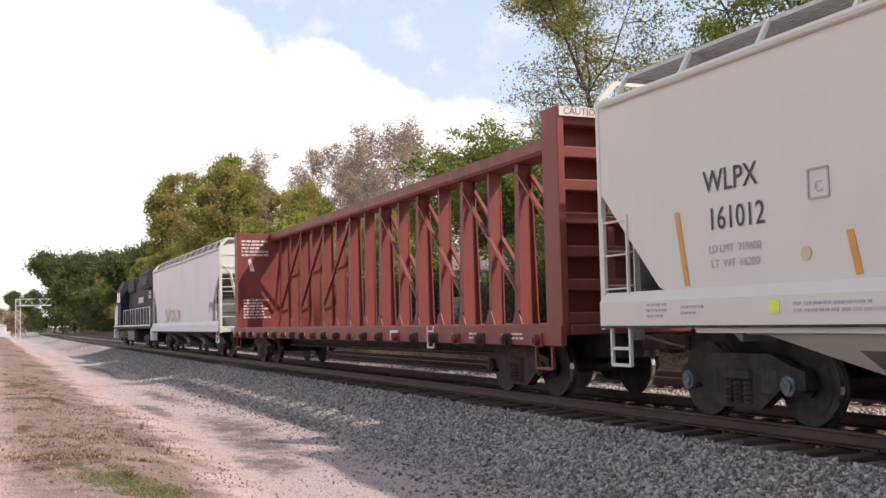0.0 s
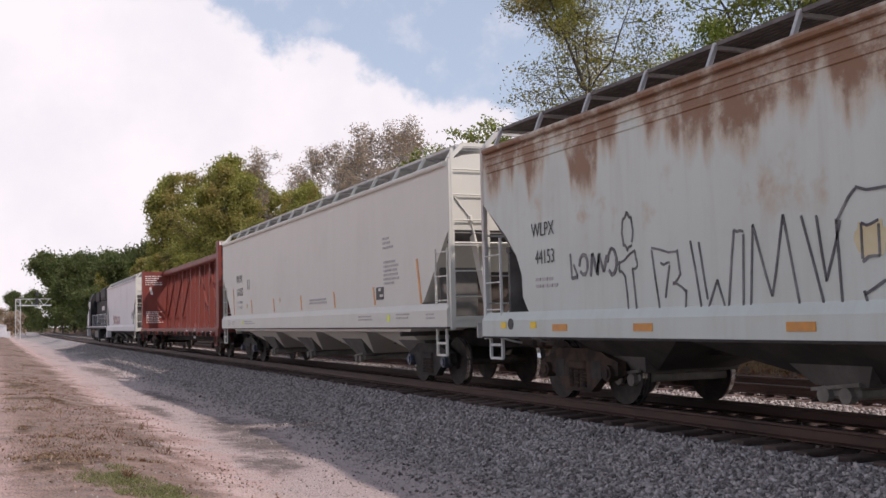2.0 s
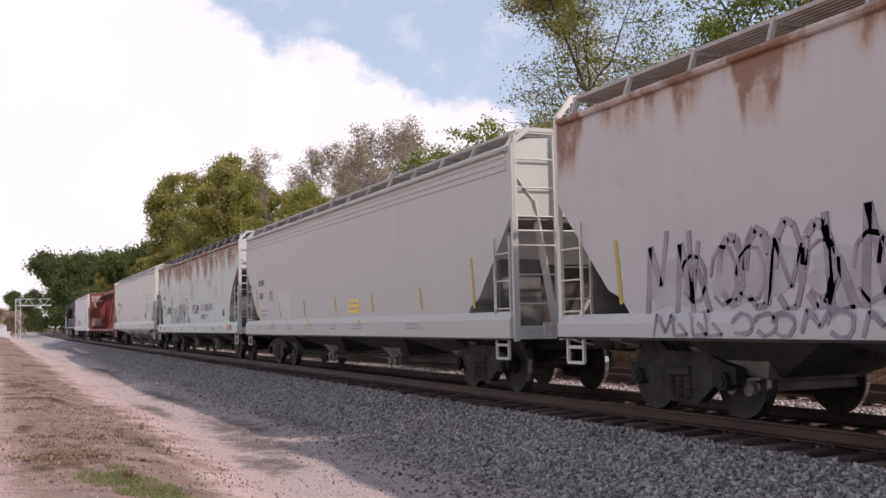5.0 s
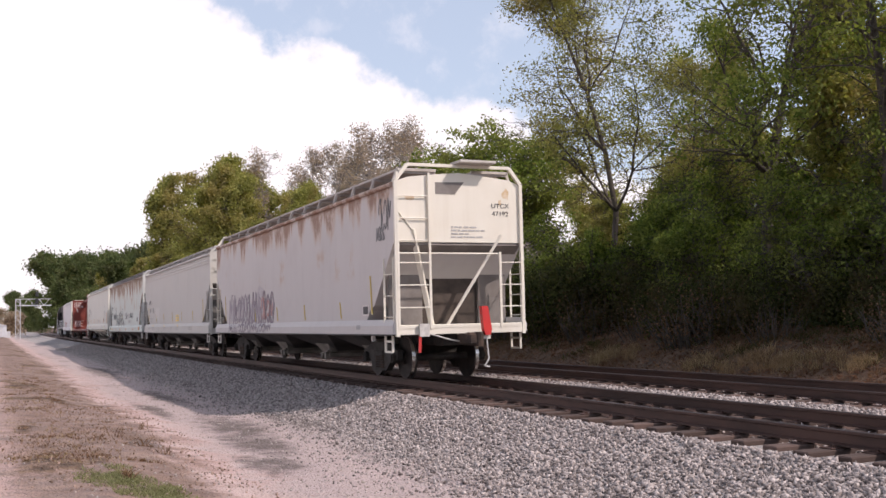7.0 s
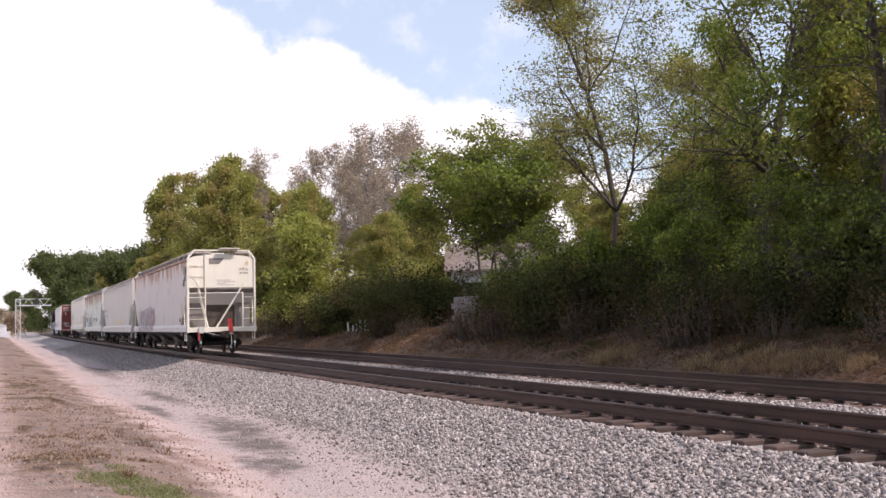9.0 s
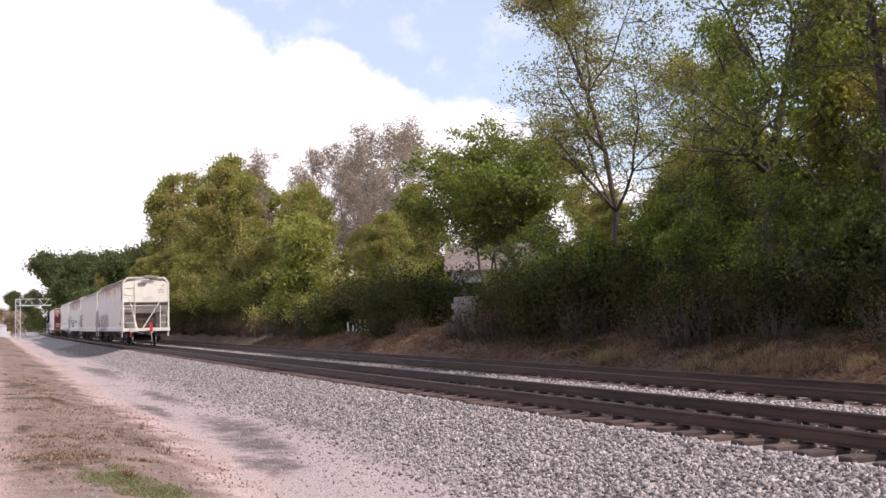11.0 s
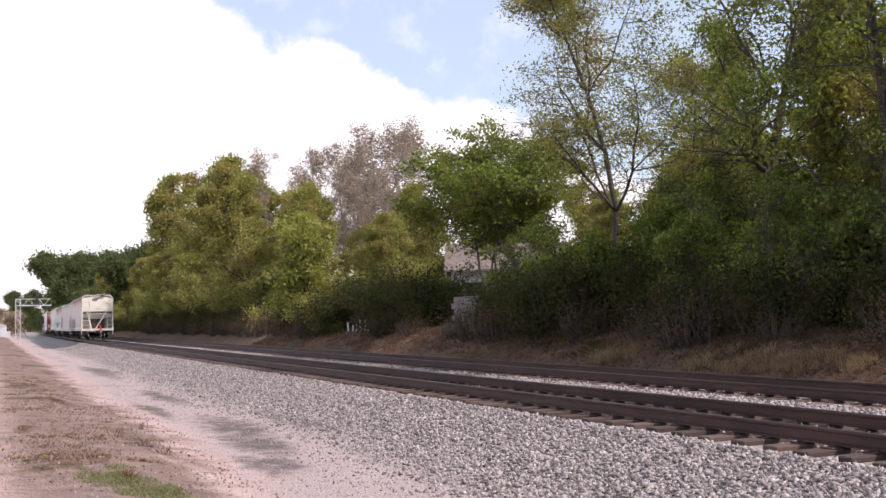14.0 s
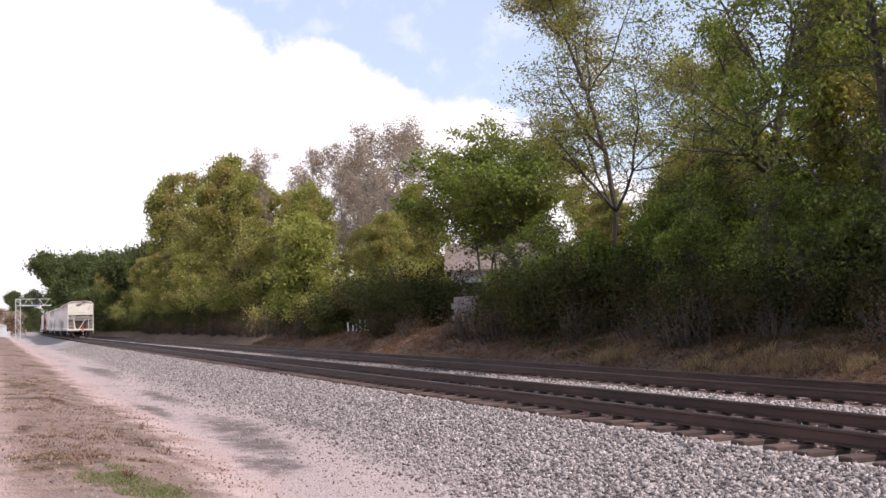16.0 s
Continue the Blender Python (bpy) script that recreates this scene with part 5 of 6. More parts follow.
    part("front_step", box((-1.42, L - 0.8, 0.5), (-1.1, L - 0.4, 1.2), 0.02), M["loco_white"], car)
    coupler(car, 0.4, -1)
    coupler(car, L - 0.3, 1)
    truck(car, 4.4, M["truck"], 2.6, 1.05)
    truck(car, L - 4.4, M["truck"], 2.6, 1.05)
    return car


car_loco = locomotive()
# each car with the place of its rear end along the line at 6.5 s
TRAIN = [(car_l, 13.62), (car_x, 33.9), (car_w2, 54.3), (car_w1, 74.8), (car_cb, 96.4), (car_h1, 121.64), (car_loco, 140.6)]


# ---- trees and brush ----
def tube_arrays(lines, sides=5):
    """Tapered tubes round polylines of (point, radius)."""
    V, F, base = [], [], 0
    ang = np.linspace(0, 2 * math.pi, sides, endpoint=False)
    for line in lines:
        P = np.array([p for p, _ in line], float)
        R = np.array([r for _, r in line], float)
        D = np.gradient(P, axis=0)
        D /= np.linalg.norm(D, axis=1)[:, None] + 1e-9
        ref = np.where(np.abs(D[:, 2:3]) > 0.9, np.array([[1.0, 0, 0]]), np.array([[0, 0, 1.0]]))
        A = np.cross(D, ref)
        A /= np.linalg.norm(A, axis=1)[:, None] + 1e-9
        B = np.cross(D, A)
        ring = P[:, None] + R[:, None, None] * (A[:, None] * np.cos(ang)[None, :, None] + B[:, None] * np.sin(ang)[None, :, None])
        V.append(ring.reshape(-1, 3))
        k = len(P)
        i = np.arange(k - 1)[:, None] * sides
        j = np.arange(sides)[None]
        F.append(np.stack([i + j, i + (j + 1) % sides, i + sides + (j + 1) % sides, i + sides + j], -1).reshape(-1, 4) + base)
        base += k * sides
    return np.concatenate(V), np.concatenate(F)


def grow(rng, height, spread, clear=0.3, limbs=9, upright=0.6, levels=3, forks=1, twig=0.012):
    """Branch lines of a tree and the points along its twigs."""
    lines, twigs = [], []

    def branch(p, d, length, r, level):
        n = 6 if level < 2 else 4
        pts, q, dd = [(p.copy(), r)], p.copy(), d.copy()
        for i in range(n):
            dd = dd + rng.normal(0, 0.13 + 0.06 * level, 3) + np.array([0, 0, 0.05 if level else 0.0])
            dd /= np.linalg.norm(dd)
            q = q + dd * length / n
            rr = r * (1 - 0.78 * (i + 1) / n)
            pts.append((q.copy(), rr))
            if level >= 2:
                twigs.append(q.copy())
            if level < levels and (level > 0 or (i + 1) / n > clear):
                for _ in range((limbs // 4 + 1) if level == 0 else 2):
                    a = rng.uniform(0, 2 * math.pi)
                    out = np.array([math.cos(a), math.sin(a), 0.0])
                    up = upright if level == 0 else 0.25
                    nd_ = out * (1 - up * 0.5) + dd * (0.35 + up * 0.5) + rng.normal(0, 0.15, 3)
                    nd_ /= np.linalg.norm(nd_)
                    frac = 1 - 0.45 * (i / n)
                    ln = (spread * rng.uniform(0.75, 1.1) if level == 0 else length * rng.uniform(0.35, 0.6)) * frac
                    branch(q, nd_, ln, max(rr * 0.62, twig), level + 1)
        lines.append(pts)

    for f in range(forks):
        lean = rng.normal(0, 0.05 if forks == 1 else 0.22, 2)
        d = np.array([lean[0], lean[1], 1.0])
        branch(np.array([0.0, 0, -0.3]) + np.array([*rng.normal(0, 0.12 * (forks > 1), 2), 0]), d / np.linalg.norm(d), height * 0.88, height * 0.0135 / math.sqrt(forks), 0)
    return lines, np.array(twigs)


def rounded(P, env):
    """Draws points into a crown: env is its radius, the height of its middle and its half height."""
    rx, zc, rz = env
    q = (P - np.array([0, 0, zc])) / np.array([rx, rx, rz])
    up = q.copy()
    up[:, 2] = np.maximum(up[:, 2], 0)
    d = np.linalg.norm(up, axis=1) + 1e-9
    k = np.where(d > 0.6, (0.6 + 0.45 * np.tanh((d - 0.6) / 0.45)) / d, 1.0)
    out = P.copy()
    out[:, :2] *= k[:, None]
    out[:, 2] = np.where(P[:, 2] > zc, zc + (P[:, 2] - zc) * k, P[:, 2])
    return out


def leaf_arrays(rng, centres, count, size, puff, tri=True):
    idx = rng.integers(0, len(centres), count)
    P = centres[idx] + rng.normal(0, puff, (count, 3)) * np.array([1, 1, 0.75])
    s = size * rng.uniform(0.6, 1.35, count)
    u = rng.normal(size=(count, 3))
    u /= np.linalg.norm(u, axis=1)[:, None]
    w = np.cross(u, rng.normal(size=(count, 3)) + np.array([0, 0, 0.8]))
    w /= np.linalg.norm(w, axis=1)[:, None] + 1e-9
    n = np.cross(u, w)
    if tri:
        quad = np.stack([P - u * s[:, None], P + u * s[:, None] * 0.5 + w * s[:, None] * 0.6, P + u * s[:, None] * 0.6 - w * s[:, None] * 0.55], 1)
        return quad.reshape(-1, 3), np.arange(count * 3).reshape(-1, 3)
    quad = np.stack([P - u * s[:, None], P + w * s[:, None] * 0.5 + n * s[:, None] * 0.12, P + u * s[:, None], P - w * s[:, None] * 0.5 + n * s[:, None] * 0.12], 1)
    F = np.arange(count * 4).reshape(-1, 4)
    return quad.reshape(-1, 3), F


def make_tree(seed, label, leaf, height, spread, leaves, size, puff, clear=0.3, limbs=9, upright=0.6, forks=1, bark="bark", cat="tree", name="tree", low=None, tri=True, gaps=0.25, env=None, twig=0.012):
    rng = np.random.default_rng(seed)
    lines, twigs = grow(rng, height, spread, clear, limbs, upright, 3, forks, twig)
    if env:
        twigs = rounded(twigs, env)
        lines = [list(zip(rounded(np.array([p for p, _ in ln]), env), [r for _, r in ln])) for ln in lines]
    t = thing(name, label, cat, "line-side trees" if cat == "tree" else "line-side bushes")
    V, F = tube_arrays(lines)
    part("trunk", bulk_mesh("trunk", V, F, M[bark]), None, t)
    if leaves:
        if low is not None:
            twigs = twigs[twigs[:, 2] > low]
        # leave whole sprays out, so that the crown has gaps
        cell = np.floor(twigs / (spread * 0.22)).astype(int)
        key = (cell[:, 0] * 73856093 ^ cell[:, 1] * 19349663 ^ cell[:, 2] * 83492791) % 100
        sel = key > gaps * 100
        V, F = leaf_arrays(rng, twigs[sel], leaves, size, puff, tri)
        part("crown", bulk_mesh("crown", V, F, M[leaf]), None, t)
    return t


def make_bush(seed, label, leaf, radius, height, leaves, size, name="bush", stems=16):
    """Many stems from the ground with leaves in uneven lobes down to the foot."""
    rng = np.random.default_rng(seed)
    t = thing(name, label, "bush", "line-side bushes")
    lines, c = [], []
    for i in range(stems):
        a, r = rng.uniform(0, 2 * math.pi), radius * math.sqrt(rng.uniform(0.02, 1))
        h = height * rng.uniform(0.5, 1.0) * (1 - 0.45 * (r / radius) ** 2)
        p0 = np.array([math.cos(a) * r * 0.6, math.sin(a) * r * 0.6, -0.2])
        p1 = np.array([math.cos(a) * r, math.sin(a) * r, h])
        mid = (p0 + p1) / 2 + rng.normal(0, 0.15, 3)
        lines.append([(p0, 0.03), (mid, 0.02), (p1, 0.006)])
        for k in range(5):
            f = rng.uniform(0.15, 1.0)
            c.append(p0 * (1 - f) + p1 * f + rng.normal(0, radius * 0.16, 3))
    V, F = tube_arrays(lines, 4)
    part("stem", bulk_mesh("stem", V, F, M["bark"]), None, t, kind="stuff")
    c = np.array(c)
    c[:, 2] = np.abs(c[:, 2])
    V, F = leaf_arrays(rng, c, leaves, size, radius * 0.13)
    part("foliage", bulk_mesh("foliage", V, F, M[leaf]), None, t)
    return t


def stand(ob, x, y, s=1.0, turn=0.0, sz=None, sink=0.1):
    z = float(ground_z(x, y)) - sink
    ob.scale = (s, s, sz or s)
    ob.matrix_basis = Matrix.LocRotScale((x, y, z), Euler((0, 0, turn)), (s, s, sz or s))
    return ob


def again(ob, x, y, s=1.0, turn=0.0, sz=None):
    z = float(ground_z(x, y)) - 0.1
    c = copy_thing(ob, Matrix.Identity(4))
    c.matrix_basis = Matrix.LocRotScale((x, y, z), Euler((0, 0, turn)), (s, s, sz or s))
    return c


# the tall trees nearest the line
airy = stand(make_tree(101, "tall thin-crowned tree with olive leaves and open twigs", "leaf_olive", 16.0, 6.2, 72000, 0.062, 0.27, 0.26, 8, 0.55, 2, gaps=0.2, env=(7.2, 7.6, 6.6)), 13.0, 34.2)
dense = stand(make_tree(102, "tall spreading tree with full green crown", "leaf_green", 17.0, 6.0, 34000, 0.08, 0.24, 0.3, 10, 0.6, 1, gaps=0.44, env=(5.6, 9.0, 8.5)), 13.0, 24.7)
side = stand(make_tree(103, "tall straight tree with green leaves and thick dark trunk", "leaf_green", 17.5, 5.5, 30000, 0.08, 0.25, 0.3, 9, 0.6, 2, gaps=0.42, env=(5.2, 9.0, 8.8)), 12.7, 20.4)
centre = stand(make_tree(104, "round-crowned green tree with several dark stems", "leaf_green", 10.6, 6.2, 40000, 0.105, 0.24, 0.36, 11, 0.25, 3, gaps=0.36, env=(4.9, 6.3, 4.7)), 14.0, 46.9, 1.1, 0.0, 0.97)
olive = stand(make_tree(105, "tall tree with yellowing olive leaves", "leaf_olive", 16.0, 5.5, 20000, 0.13, 0.45, 0.22, 9, 0.55, 1, env=(4.8, 8.5, 7.5)), 24.0, 44.0, 0.62)
lime = stand(make_tree(106, "small tree with bright yellow-green leaves", "leaf_lime", 8.2, 3.6, 16000, 0.13, 0.3, 0.06, 9, 0.6, 1, env=(3.3, 3.4, 5.0)), 10.3, 70.0)
tan = stand(make_tree(107, "thin tree with brown autumn leaves and pale twigs", "leaf_tan", 19.5, 5.0, 8500, 0.12, 0.36, 0.25, 8, 0.8, 2, "bark_pale", gaps=0.45, twig=0.024), 24.0, 95.0)
bare = stand(make_tree(108, "nearly leafless grey tree", "leaf_tan", 25.0, 6.0, 900, 0.2, 0.5, 0.3, 10, 0.85, 2, "bark_pale", twig=0.04), 16.5, 170.0, 1.08)
darkt = stand(make_tree(109, "broad dark green tree far along the line", "leaf_far", 18.0, 7.0, 17000, 0.34, 0.8, 0.12, 11, 0.4, 1), 12.0, 232.0)
mass = stand(make_tree(110, "full olive-green tree at the wood's edge", "leaf_olive", 15.0, 5.5, 30000, 0.135, 0.34, 0.06, 11, 0.5, 1, gaps=0.42, env=(5.4, 8.0, 7.3)), 12.0, 88.0)

for src, x, y, s, a in (
    (olive, 18.0, 30.0, 0.5, 4.0), (side, 22.5, 24.0, 0.8, 3.0), (olive, 19.0, 24.5, 0.75, 1.3), (olive, 19.5, 36.0, 0.6, 5.3), (mass, 15.5, 92.0, 0.9, 2.6), (mass, 24.0, 52.0, 0.5, 1.9), (mass, 22.5, 42.0, 0.42, 0.9), (mass, 13.6, 143.0, 0.95, 4.4), (mass, 25.5, 82.0, 0.8, 1.2), (mass, 21.5, 75.0, 0.62, 2.2), (mass, 30.5, 85.0, 0.75, 3.2), (mass, 34.0, 78.0, 0.7, 0.2), (mass, 19.0, 100.0, 0.95, 5.1),
    (dense, 15.5, 14.5, 1.0, 0.4), (olive, 20.5, 33.5, 0.55, 4.1), (olive, 17.0, 20.0, 0.6, 2.1), (dense, 21.0, 27.0, 0.6, 2.6),
    (olive, 38.0, 84.0, 0.7, 1.0), (olive, 36.0, 70.0, 0.7, 2.0), (mass, 15.5, 62.0, 0.5, 0.3), (mass, 17.5, 70.0, 0.55, 1.7), (olive, 19.0, 77.0, 0.5, 2.2), (mass, 30.0, 93.0, 0.75, 0.8), (mass, 33.0, 104.0, 0.8, 1.8), (mass, 28.5, 82.0, 0.5, 2.8), (mass, 33.0, 83.0, 0.6, 3.8), (mass, 40.0, 20.0, 0.85, 0.4), (mass, 44.0, 31.0, 0.85, 1.4), (mass, 41.0, 42.0, 0.85, 2.4), (mass, 47.0, 55.0, 0.8, 3.4), (mass, 50.0, 95.0, 0.9, 4.4), (mass, 36.0, 27.0, 0.7, 5.4), (olive, 26.0, 22.0, 0.62, 0.9), (dense, 25.0, 17.0, 0.55, 3.9), (olive, 22.0, 15.0, 0.55, 5.9),
    (tan, 26.0, 107.0, 1.0, 2.1), (tan, 24.5, 117.0, 1.04, 4.0), (tan, 21.0, 84.0, 0.8, 1.1), (tan, 29.0, 100.0, 1.0, 5.2), (tan, 27.0, 128.0, 1.05, 0.3), (tan, 19.0, 76.0, 0.62, 3.0),
    (mass, 17.0, 84.0, 0.8, 1.0), (mass, 13.0, 107.0, 1.22, 2.0), (mass, 16.0, 125.0, 1.32, 3.0), (mass, 12.0, 97.0, 0.75, 4.2), (mass, 12.5, 118.0, 0.9, 5.0),
    (mass, 16.6, 138.0, 1.4, 0.6), (mass, 12.5, 135.0, 0.75, 1.9), (mass, 13.5, 152.0, 0.9, 2.8), (mass, 14.0, 172.0, 0.8, 5.6), (mass, 13.5, 190.0, 0.9, 3.7), (mass, 13.5, 205.0, 0.9, 0.1), (darkt, 13.5, 215.0, 0.98, 0.1), (darkt, 12.5, 198.0, 0.75, 4.1), (tan, 11.5, 222.0, 0.62, 1.1), (tan, 12.0, 208.0, 0.55, 3.1), (darkt, 15.0, 240.0, 0.95, 2.1), (darkt, 13.0, 268.0, 1.05, 4.1),
    (darkt, 13.0, 255.0, 1.05, 1.0), (darkt, 12.0, 285.0, 1.15, 2.0), (darkt, 12.5, 317.0, 1.3, 3.0), (darkt, 11.0, 350.0, 1.35, 4.0), (darkt, 10.0, 384.0, 1.38, 5.0), (darkt, 16.0, 300.0, 1.2, 0.5), (darkt, 4.0, 520.0, 1.1, 2.2), (darkt, 6.5, 560.0, 1.1, 3.2), (darkt, 8.5, 470.0, 0.7, 3.2), (darkt, 9.0, 610.0, 1.3, 1.2),
):
    again(src, x, y, s, a)
young = stand(make_tree(112, "young tree with low green boughs over the brush", "leaf_green", 6.6, 3.4, 15000, 0.085, 0.22, 0.1, 9, 0.45, 2, gaps=0.35, env=(2.9, 3.4, 3.4)), 12.2, 30.2, 0.75)
for x, y, s, a in ((12.6, 26.8, 0.75, 1.1), (12.2, 22.6, 0.7, 2.4), (13.6, 20.4, 0.9, 3.3), (12.3, 18.2, 0.75, 4.6), (14.2, 29.0, 0.9, 0.7), (12.6, 37.5, 0.7, 2.0), (12.4, 41.4, 0.6, 3.9), (14.2, 16.0, 1.0, 1.0)):
    again(young, x, y, s, a)
red_bush = stand(make_tree(111, "small olive tree with reddish leaves beyond the signal", "leaf_tan", 7.0, 3.4, 5000, 0.35, 0.6, 0.05, 9, 0.4, 1), -6.4, 250.0, 0.8)
again(red_bush, -8.3, 275.0, 1.0, 2.0)

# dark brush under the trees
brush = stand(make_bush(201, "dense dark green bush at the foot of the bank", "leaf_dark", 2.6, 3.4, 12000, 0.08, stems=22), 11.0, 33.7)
scrub = stand(make_bush(202, "green leafy bush beside the railway", "leaf_olive", 2.2, 3.0, 8000, 0.1), 11.2, 64.0)
thicket = stand(make_bush(203, "brown leafless thicket of thin twigs", "weed", 1.8, 2.0, 1300, 0.05, stems=70), 10.2, 40.0)
rb = random.Random(77)
y = 13.0
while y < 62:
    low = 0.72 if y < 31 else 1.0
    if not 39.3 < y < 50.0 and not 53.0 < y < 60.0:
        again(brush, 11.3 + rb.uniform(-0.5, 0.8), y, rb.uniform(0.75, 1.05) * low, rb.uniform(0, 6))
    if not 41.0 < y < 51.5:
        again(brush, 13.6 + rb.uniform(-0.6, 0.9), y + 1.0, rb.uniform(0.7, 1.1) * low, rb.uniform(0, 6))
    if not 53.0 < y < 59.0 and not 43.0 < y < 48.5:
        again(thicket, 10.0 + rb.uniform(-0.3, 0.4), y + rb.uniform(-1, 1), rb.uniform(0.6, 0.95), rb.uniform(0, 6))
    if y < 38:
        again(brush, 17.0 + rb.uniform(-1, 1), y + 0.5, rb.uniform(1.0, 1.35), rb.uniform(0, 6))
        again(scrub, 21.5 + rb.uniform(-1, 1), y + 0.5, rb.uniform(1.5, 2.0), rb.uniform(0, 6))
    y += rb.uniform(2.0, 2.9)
while y < 240:
    again(scrub if rb.random() < 0.3 else brush, 11.2 + float(bend(y)) + rb.uniform(-0.5, 0.8), y, rb.uniform(0.7, 1.1), rb.uniform(0, 6))
    again(scrub, 14.2 + float(bend(y)) + rb.uniform(-0.5, 0.8), y + 1.5, rb.uniform(1.0, 1.6), rb.uniform(0, 6))
    if y < 150:
        again(thicket, 10.0 + float(bend(y)) + rb.uniform(-0.3, 0.4), y + 1.0, rb.uniform(0.8, 1.2), rb.uniform(0, 6))
    y += rb.uniform(3.2, 4.6)
for x, yy, s in ((13.2, 58.0, 1.15), (13.4, 61.5, 1.25), (13.0, 54.5, 1.1)):
    again(brush, x, yy, s, rb.uniform(0, 6))


def blades(name, label, mat, spots, seed, cat="grass"):
    """Tufts of thin bent blades; spots are (x, y, radius, count, height)."""
    rng = np.random.default_rng(seed)
    V, F, base = [], [], 0
    for x, y, r, n, h in spots:
        a, d = rng.uniform(0, 2 * math.pi, n), r * np.sqrt(rng.random(n))
        px, py = x + np.cos(a) * d, y + np.sin(a) * d * 1.6
        pz = ground_z(px, py) - 0.01
        hh = h * rng.uniform(0.4, 1.2, n)
        lean = rng.normal(0, 0.75, (n, 2)) * hh[:, None]
        wd = rng.uniform(0.004, 0.010, n)
        t = rng.uniform(0, math.pi, n)
        wx, wy = np.cos(t) * wd, np.sin(t) * wd
        b0 = np.stack([px - wx, py - wy, pz], 1)
        b1 = np.stack([px + wx, py + wy, pz], 1)
        m0 = np.stack([px + lean[:, 0] * 0.35 + wx * 0.7, py + lean[:, 1] * 0.35 + wy * 0.7, pz + hh * 0.6], 1)
        m1 = np.stack([px + lean[:, 0] * 0.35 - wx * 0.7, py + lean[:, 1] * 0.35 - wy * 0.7, pz + hh * 0.6], 1)
        tp = np.stack([px + lean[:, 0], py + lean[:, 1], pz + hh], 1)
        V.append(np.stack([b0, b1, m0, m1, tp], 1).reshape(-1, 3))
        k = np.arange(n)[:, None] * 5 + base
        F.append(np.concatenate([k + np.array([[0, 1, 2]]), k + np.array([[0, 2, 3]]), k + np.array([[3, 2, 4]])], 0))
        base += n * 5
    me = bulk_mesh(name, np.concatenate(V), np.concatenate(F), M[mat])
    tagged(new(name, me), label, cat, kind="stuff")


rg = random.Random(9)
blades("green_grass", "patch of short green grass on the dirt", "grass", [(-7.95 + 0.85 * f + rg.gauss(0, 0.16), 12.6 - 2.3 * f + rg.gauss(0, 0.3), 0.16, 120, 0.05) for f in [i / 44 for i in range(45)]], 61)
blades("dry_grass", "thin dry tan grass on the dirt slope", "straw", [(-8.4 + rg.gauss(0, 0.55), 14 + 36 * rg.random() ** 1.5, 0.1 + 0.5 * rg.random() ** 2, 16, 0.05) for _ in range(80)], 62)
blades("dead_weeds", "brown dead weeds on the dirt slope", "weed", [(-7.9 + rg.gauss(0, 0.6), 14 + 26 * rg.random() ** 1.4, 0.1 + 0.6 * rg.random() ** 2, 34, 0.05) for _ in range(150)] + [(-7.25, 17.4, 0.14, 14, 0.24), (-7.0, 16.0, 0.12, 12, 0.26), (-6.9, 15.0, 0.12, 12, 0.2), (-6.7, 18.6, 0.12, 12, 0.18), (-7.7, 12.2, 0.07, 40, 0.16)], 63, "weeds")
CLUMPS = [(8.3, 27.6, 1.0), (8.5, 26.8, 0.9), (8.3, 22.6, 0.9), (8.2, 21.2, 0.8), (8.7, 20.6, 0.9), (8.2, 19.7, 0.9), (8.6, 19.0, 0.8), (8.5, 17.6, 0.8), (8.4, 149.0, 2.0), (8.4, 151.0, 2.0)]
blades("bank_grass", "clumps of tall pale dry grass at the foot of the bank", "straw", [(x + rg.gauss(0, 0.28), y + rg.gauss(0, 0.4), 0.2 * k, 60, 0.32 * k) for x, y, k in CLUMPS for _ in range(7)], 64)
blades("bank_weeds", "low green weeds in patches over the bank", "leaf_dark", [(x + rg.gauss(0, 0.35), y + rg.gauss(0, 0.7), 0.25, 70, 0.16) for x, y in ((9.0, 29.5), (9.6, 25.0), (9.3, 22.0), (9.8, 19.0), (9.6, 17.0), (9.2, 33.0), (9.5, 37.0), (9.9, 21.0)) for _ in range(9)], 65, "weeds")
blades("bank_weeds", "rust-brown dead weeds over the bank", "weed", [(9.0 + rg.uniform(-1.0, 1.3), 13 + 60 * rg.random(), 0.35, 110, 0.13) for _ in range(240)], 66, "weeds")


def litter():
    """Fallen brown leaves and bits of stalk lying over the bank."""
    rng = np.random.default_rng(71)
    n = 26000
    x, y = rng.uniform(7.3, 11.2, n), 12 * (75 / 12) ** rng.random(n)
    c = np.stack([x, y, ground_z(x, y) + rng.uniform(0.0, 0.05, n)], 1)
    a, tilt, r = rng.uniform(0, 2 * math.pi, n), rng.normal(0, 0.35, (n, 2)), rng.uniform(0.02, 0.07, n)
    e1 = np.stack([np.cos(a), np.sin(a), tilt[:, 0]], 1) * r[:, None]
    e2 = np.stack([-np.sin(a), np.cos(a), tilt[:, 1]], 1) * r[:, None] * 0.55
    V = np.stack([c - e1, c + e2, c + e1, c - e2], 1).reshape(-1, 3)
    me = bulk_mesh("leaf_litter", V, np.arange(n * 4).reshape(-1, 4), M["litter"])
    tagged(new("leaf_litter", me), "fallen rust-brown leaves strewn over the bank", "leaves", kind="stuff")


litter()


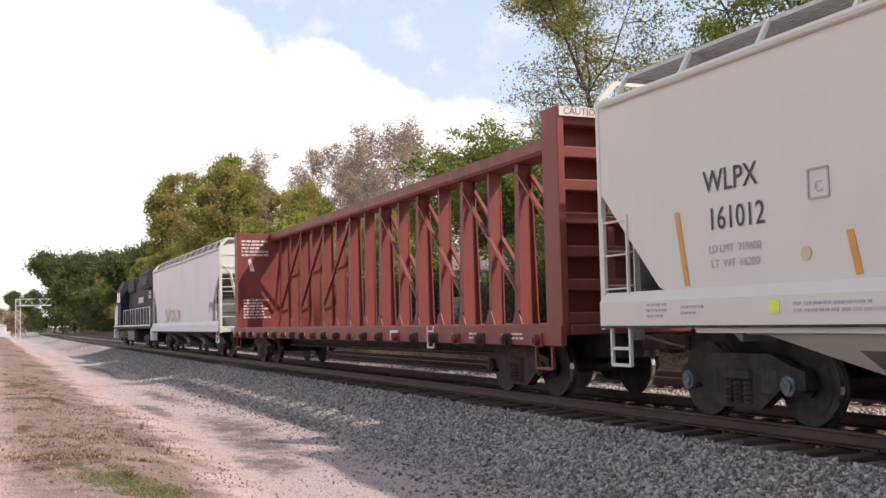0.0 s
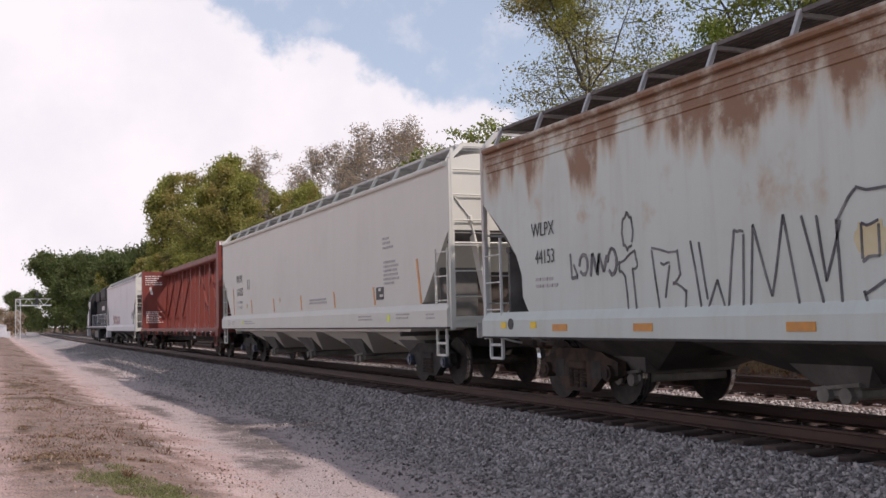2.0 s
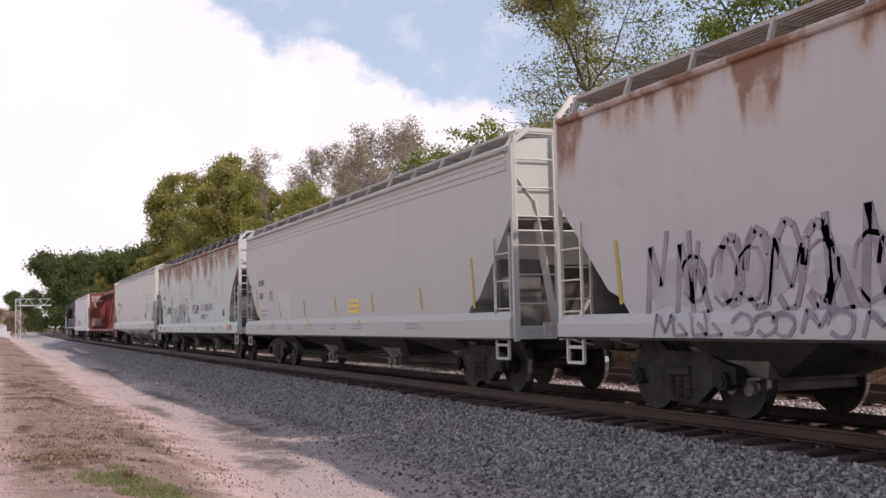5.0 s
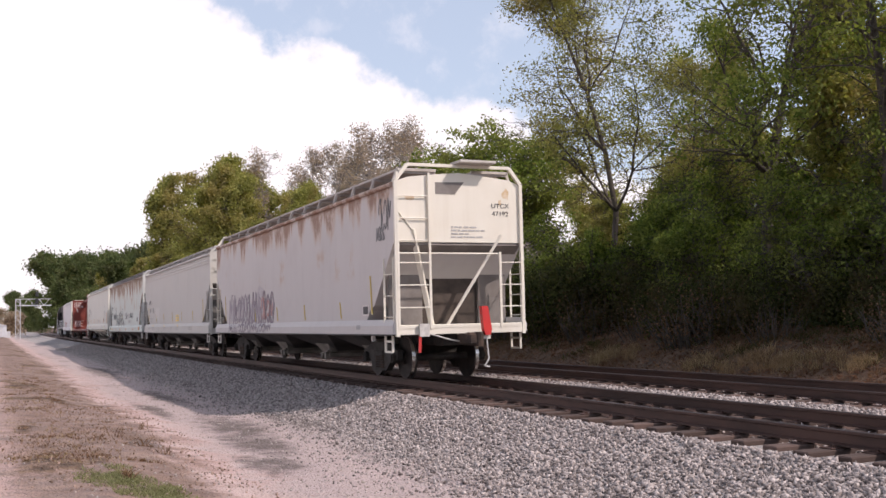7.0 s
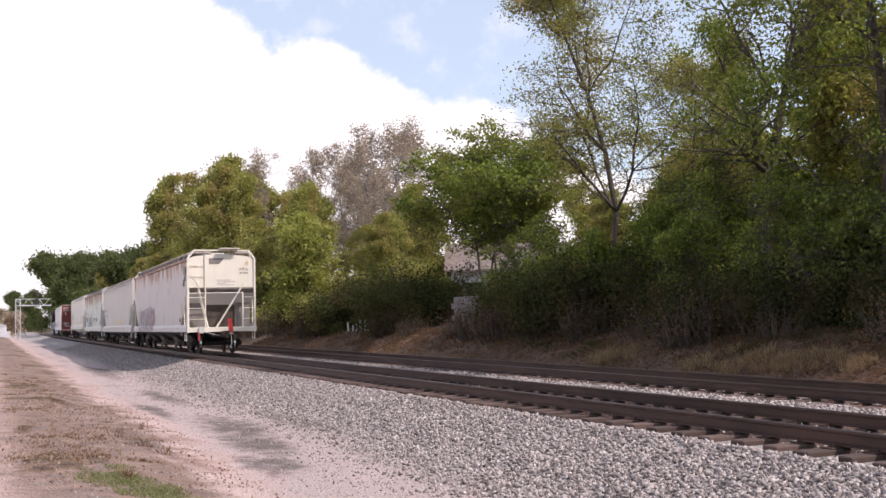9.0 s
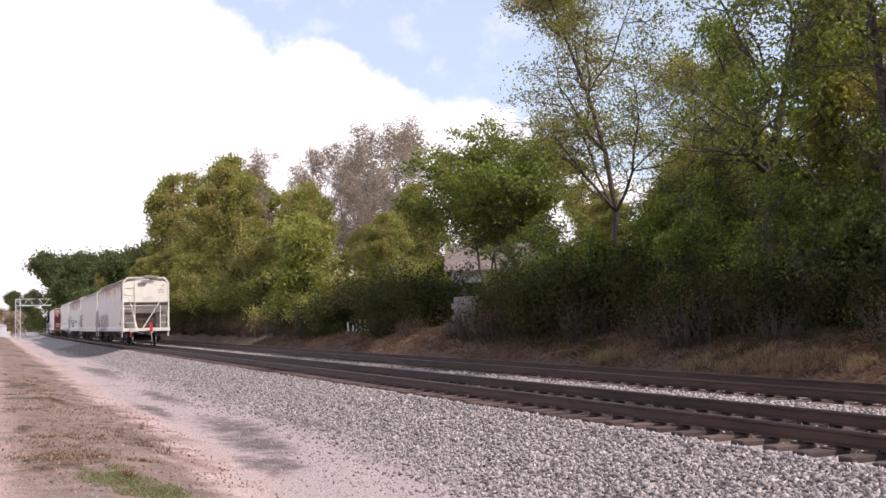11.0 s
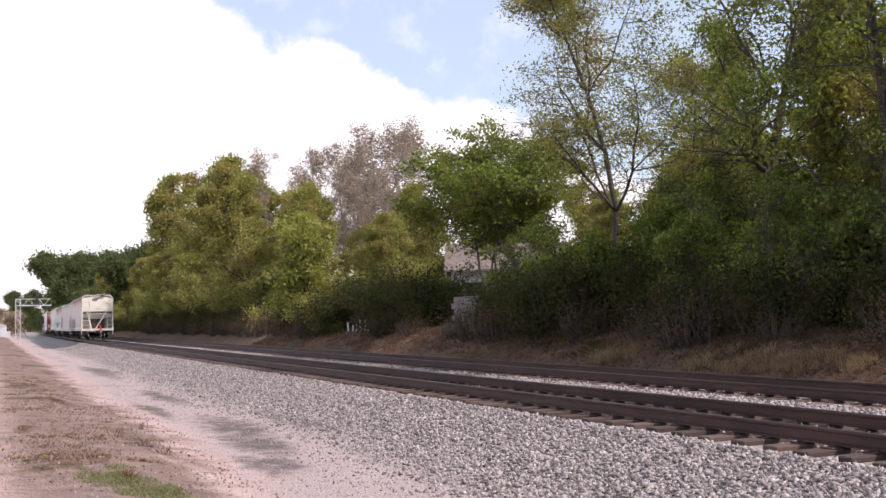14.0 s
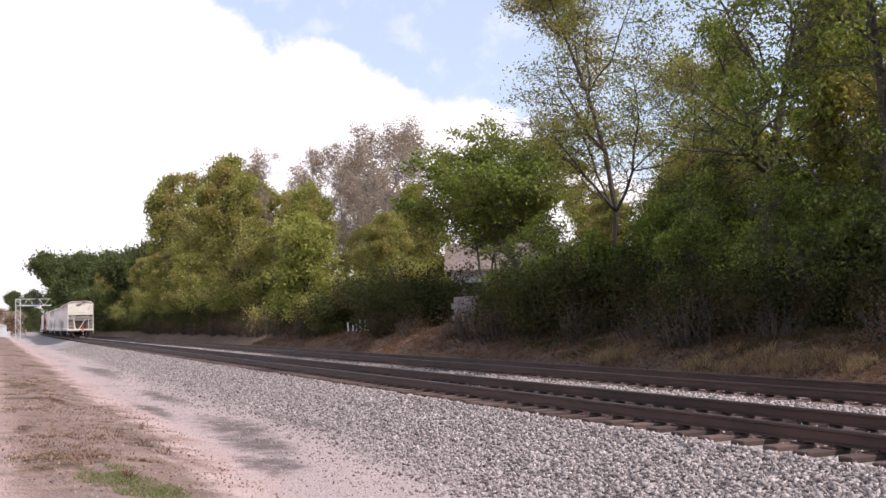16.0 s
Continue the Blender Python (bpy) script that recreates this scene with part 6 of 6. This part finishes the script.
# ---- house behind the trees, signal gantry and far things ----
def house():
    t = thing("house", "white-sided house with brown roof behind the trees", "house", m=pose(26.6, 69.0, float(ground_z(26.6, 69.0)) + 0.1, 0, 0, -25))
    for k in range(11):
        part("siding_board", box((-4.5, -0.02 - 0.02, k * 0.3), (4.5, 0.02, k * 0.3 + 0.28), 0.008), M["stucco"], t)
    part("wall", box((-4.5, 0.02, -0.6), (4.5, 8, 3.3)), M["stucco"], t)
    part("roof", prism([(-0.6, 3.2), (4, 5.4), (8.6, 3.2), (8.6, 3.35), (4, 5.6), (-0.6, 3.35)], "x", -5, 5), M["roofing"], t)
    part("gable", prism([(0, 3.3), (8, 3.3), (4, 5.35)], "x", -4.5, 4.5), M["stucco"], t)
    for x in (-2.8, 2.2):
        w = part("window", box((x - 0.6, -0.07, 1.1), (x + 0.6, -0.04, 2.4)), M["glass"], t)
        part("window_frame", bars([((x - 0.63, -0.08, 1.07), (x + 0.63, -0.08, 1.07)), ((x - 0.63, -0.08, 2.43), (x + 0.63, -0.08, 2.43)), ((x - 0.63, -0.08, 1.07), (x - 0.63, -0.08, 2.43)), ((x + 0.63, -0.08, 1.07), (x + 0.63, -0.08, 2.43))], 0.07), M["stucco"], w)


house()


def retaining_wall():
    t = thing("low_wall", "weathered grey low wall half hidden by the brush", "wall", m=pose(12.4, 45.1, float(ground_z(12.4, 45.1)) - 0.05, 0, 0, 90))
    for r in range(5):
        for k in range(8):
            part("block", box((-2.4 + k * 0.6 + 0.3 * (r % 2) + 0.006, 0, r * 0.3), (-1.8 + k * 0.6 + 0.3 * (r % 2) - 0.006, 0.22, r * 0.3 + 0.292), 0.012), M["concrete"], t)


retaining_wall()


def signal_gantry():
    y0, x0 = 230.0, -4.6
    t = thing("signal_gantry", "silver cantilever signal gantry over the tracks", "signal gantry", m=pose(x0, y0, -1.1))
    A = M["alu"]
    for dx in (-0.45, 0.45):
        for dy in (-0.4, 0.4):
            part("mast_leg", bars([((dx, dy, 0), (dx, dy, 8.6))], 0.12), A, t)
    lace = [((-0.45, s, k * 0.95), (0.45, s, k * 0.95 + 0.95)) if k % 2 else ((0.45, s, k * 0.95), (-0.45, s, k * 0.95 + 0.95)) for k in range(9) for s in (-0.4, 0.4)]
    part("mast_lacing", bars(lace, 0.08), A, t)
    for z in (7.3, 8.6):
        for dy in (-0.4, 0.4):
            part("arm_chord", bars([((-0.5, dy, z), (6.4, dy, z))], 0.11), A, t)
    lace = [((k * 1.0, s, 7.3), (k * 1.0 + 1.0, s, 8.6)) if k % 2 else ((k * 1.0, s, 8.6), (k * 1.0 + 1.0, s, 7.3)) for k in range(6) for s in (-0.4, 0.4)]
    part("arm_lacing", bars(lace, 0.08), A, t)
    part("walkway", box((0.5, -0.9, 7.15), (6.4, -0.4, 7.25)), A, t)
    for x, z in ((3.6, 8.1), (3.6, 9.6)):
        bm = box((x - 0.32, -1.15, z - 0.55), (x + 0.32, -1.05, z + 0.55), 0.05)
        for k in (-0.3, 0.0, 0.3):
            add_disc(bm, (x, -1.25, z + k), 0.11, 0.25, "y", 12)
        part("signal_head", bm, M["ink"], t, "black signal head with three lamps")
    part("relay_cabinet", box((-2.6, -1.0, 0), (-1.4, 0.2, 2.0), 0.05), A, t)


signal_gantry()


def white_shed():
    t = thing("equipment_hut", "small white trackside hut far down the line", "hut", m=pose(-8.0, 225.0, float(ground_z(-8.0, 225.0))))
    part("hut_body", box((-1.2, -1, 0), (1.2, 1, 2.3), 0.04), M["stucco"], t)
    part("hut_roof", prism([(-1.35, 2.3), (1.35, 2.3), (0, 2.7)], "y", -1.15, 1.15), M["alu"], t)
    part("hut_door", box((-0.4, -1.03, 0.1), (0.4, -1.0, 2.0), 0.02), M["alu"], t)


white_shed()


def white_stakes():
    rs = random.Random(14)
    for k in range(6):
        y = 55.2 + k * 0.75
        x = 10.4 + rs.uniform(-0.1, 0.1)
        t = thing("stake", "short white-painted stake at the edge of the brush", "stake", "white stakes by the line", m=pose(x, y, float(ground_z(x, y)) - 0.1, rs.uniform(-4, 4), rs.uniform(-4, 4), rs.uniform(0, 90)))
        part("stake_shaft", box((-0.07, -0.03, 0), (0.07, 0.03, 0.5 + rs.uniform(0, 0.35)), 0.008), M["loco_white"], t)


white_stakes()


def motions():
    """The train pulls away at a steady pace and its wheels roll."""
    for car, y65 in TRAIN:
        rows = []
        for k in range(33):
            t = k * 0.5
            y = y65 + SPEED * (t - 6.5)
            m = line_pose(max(y, 0.0)) if y > 0 else pose(0, y, 0)
            rows.append((t, Matrix.Translation((TRAIN_X, 0, 0)) @ m))
        walk(car, rows)
    turn = SPEED / 0.457
    for w, y in WHEELS:
        walk(w, [(k / 30, pose(0, y, 0.457) @ Matrix.Rotation(-turn * k / 30, 4, "X")) for k in range(481)])


motions()
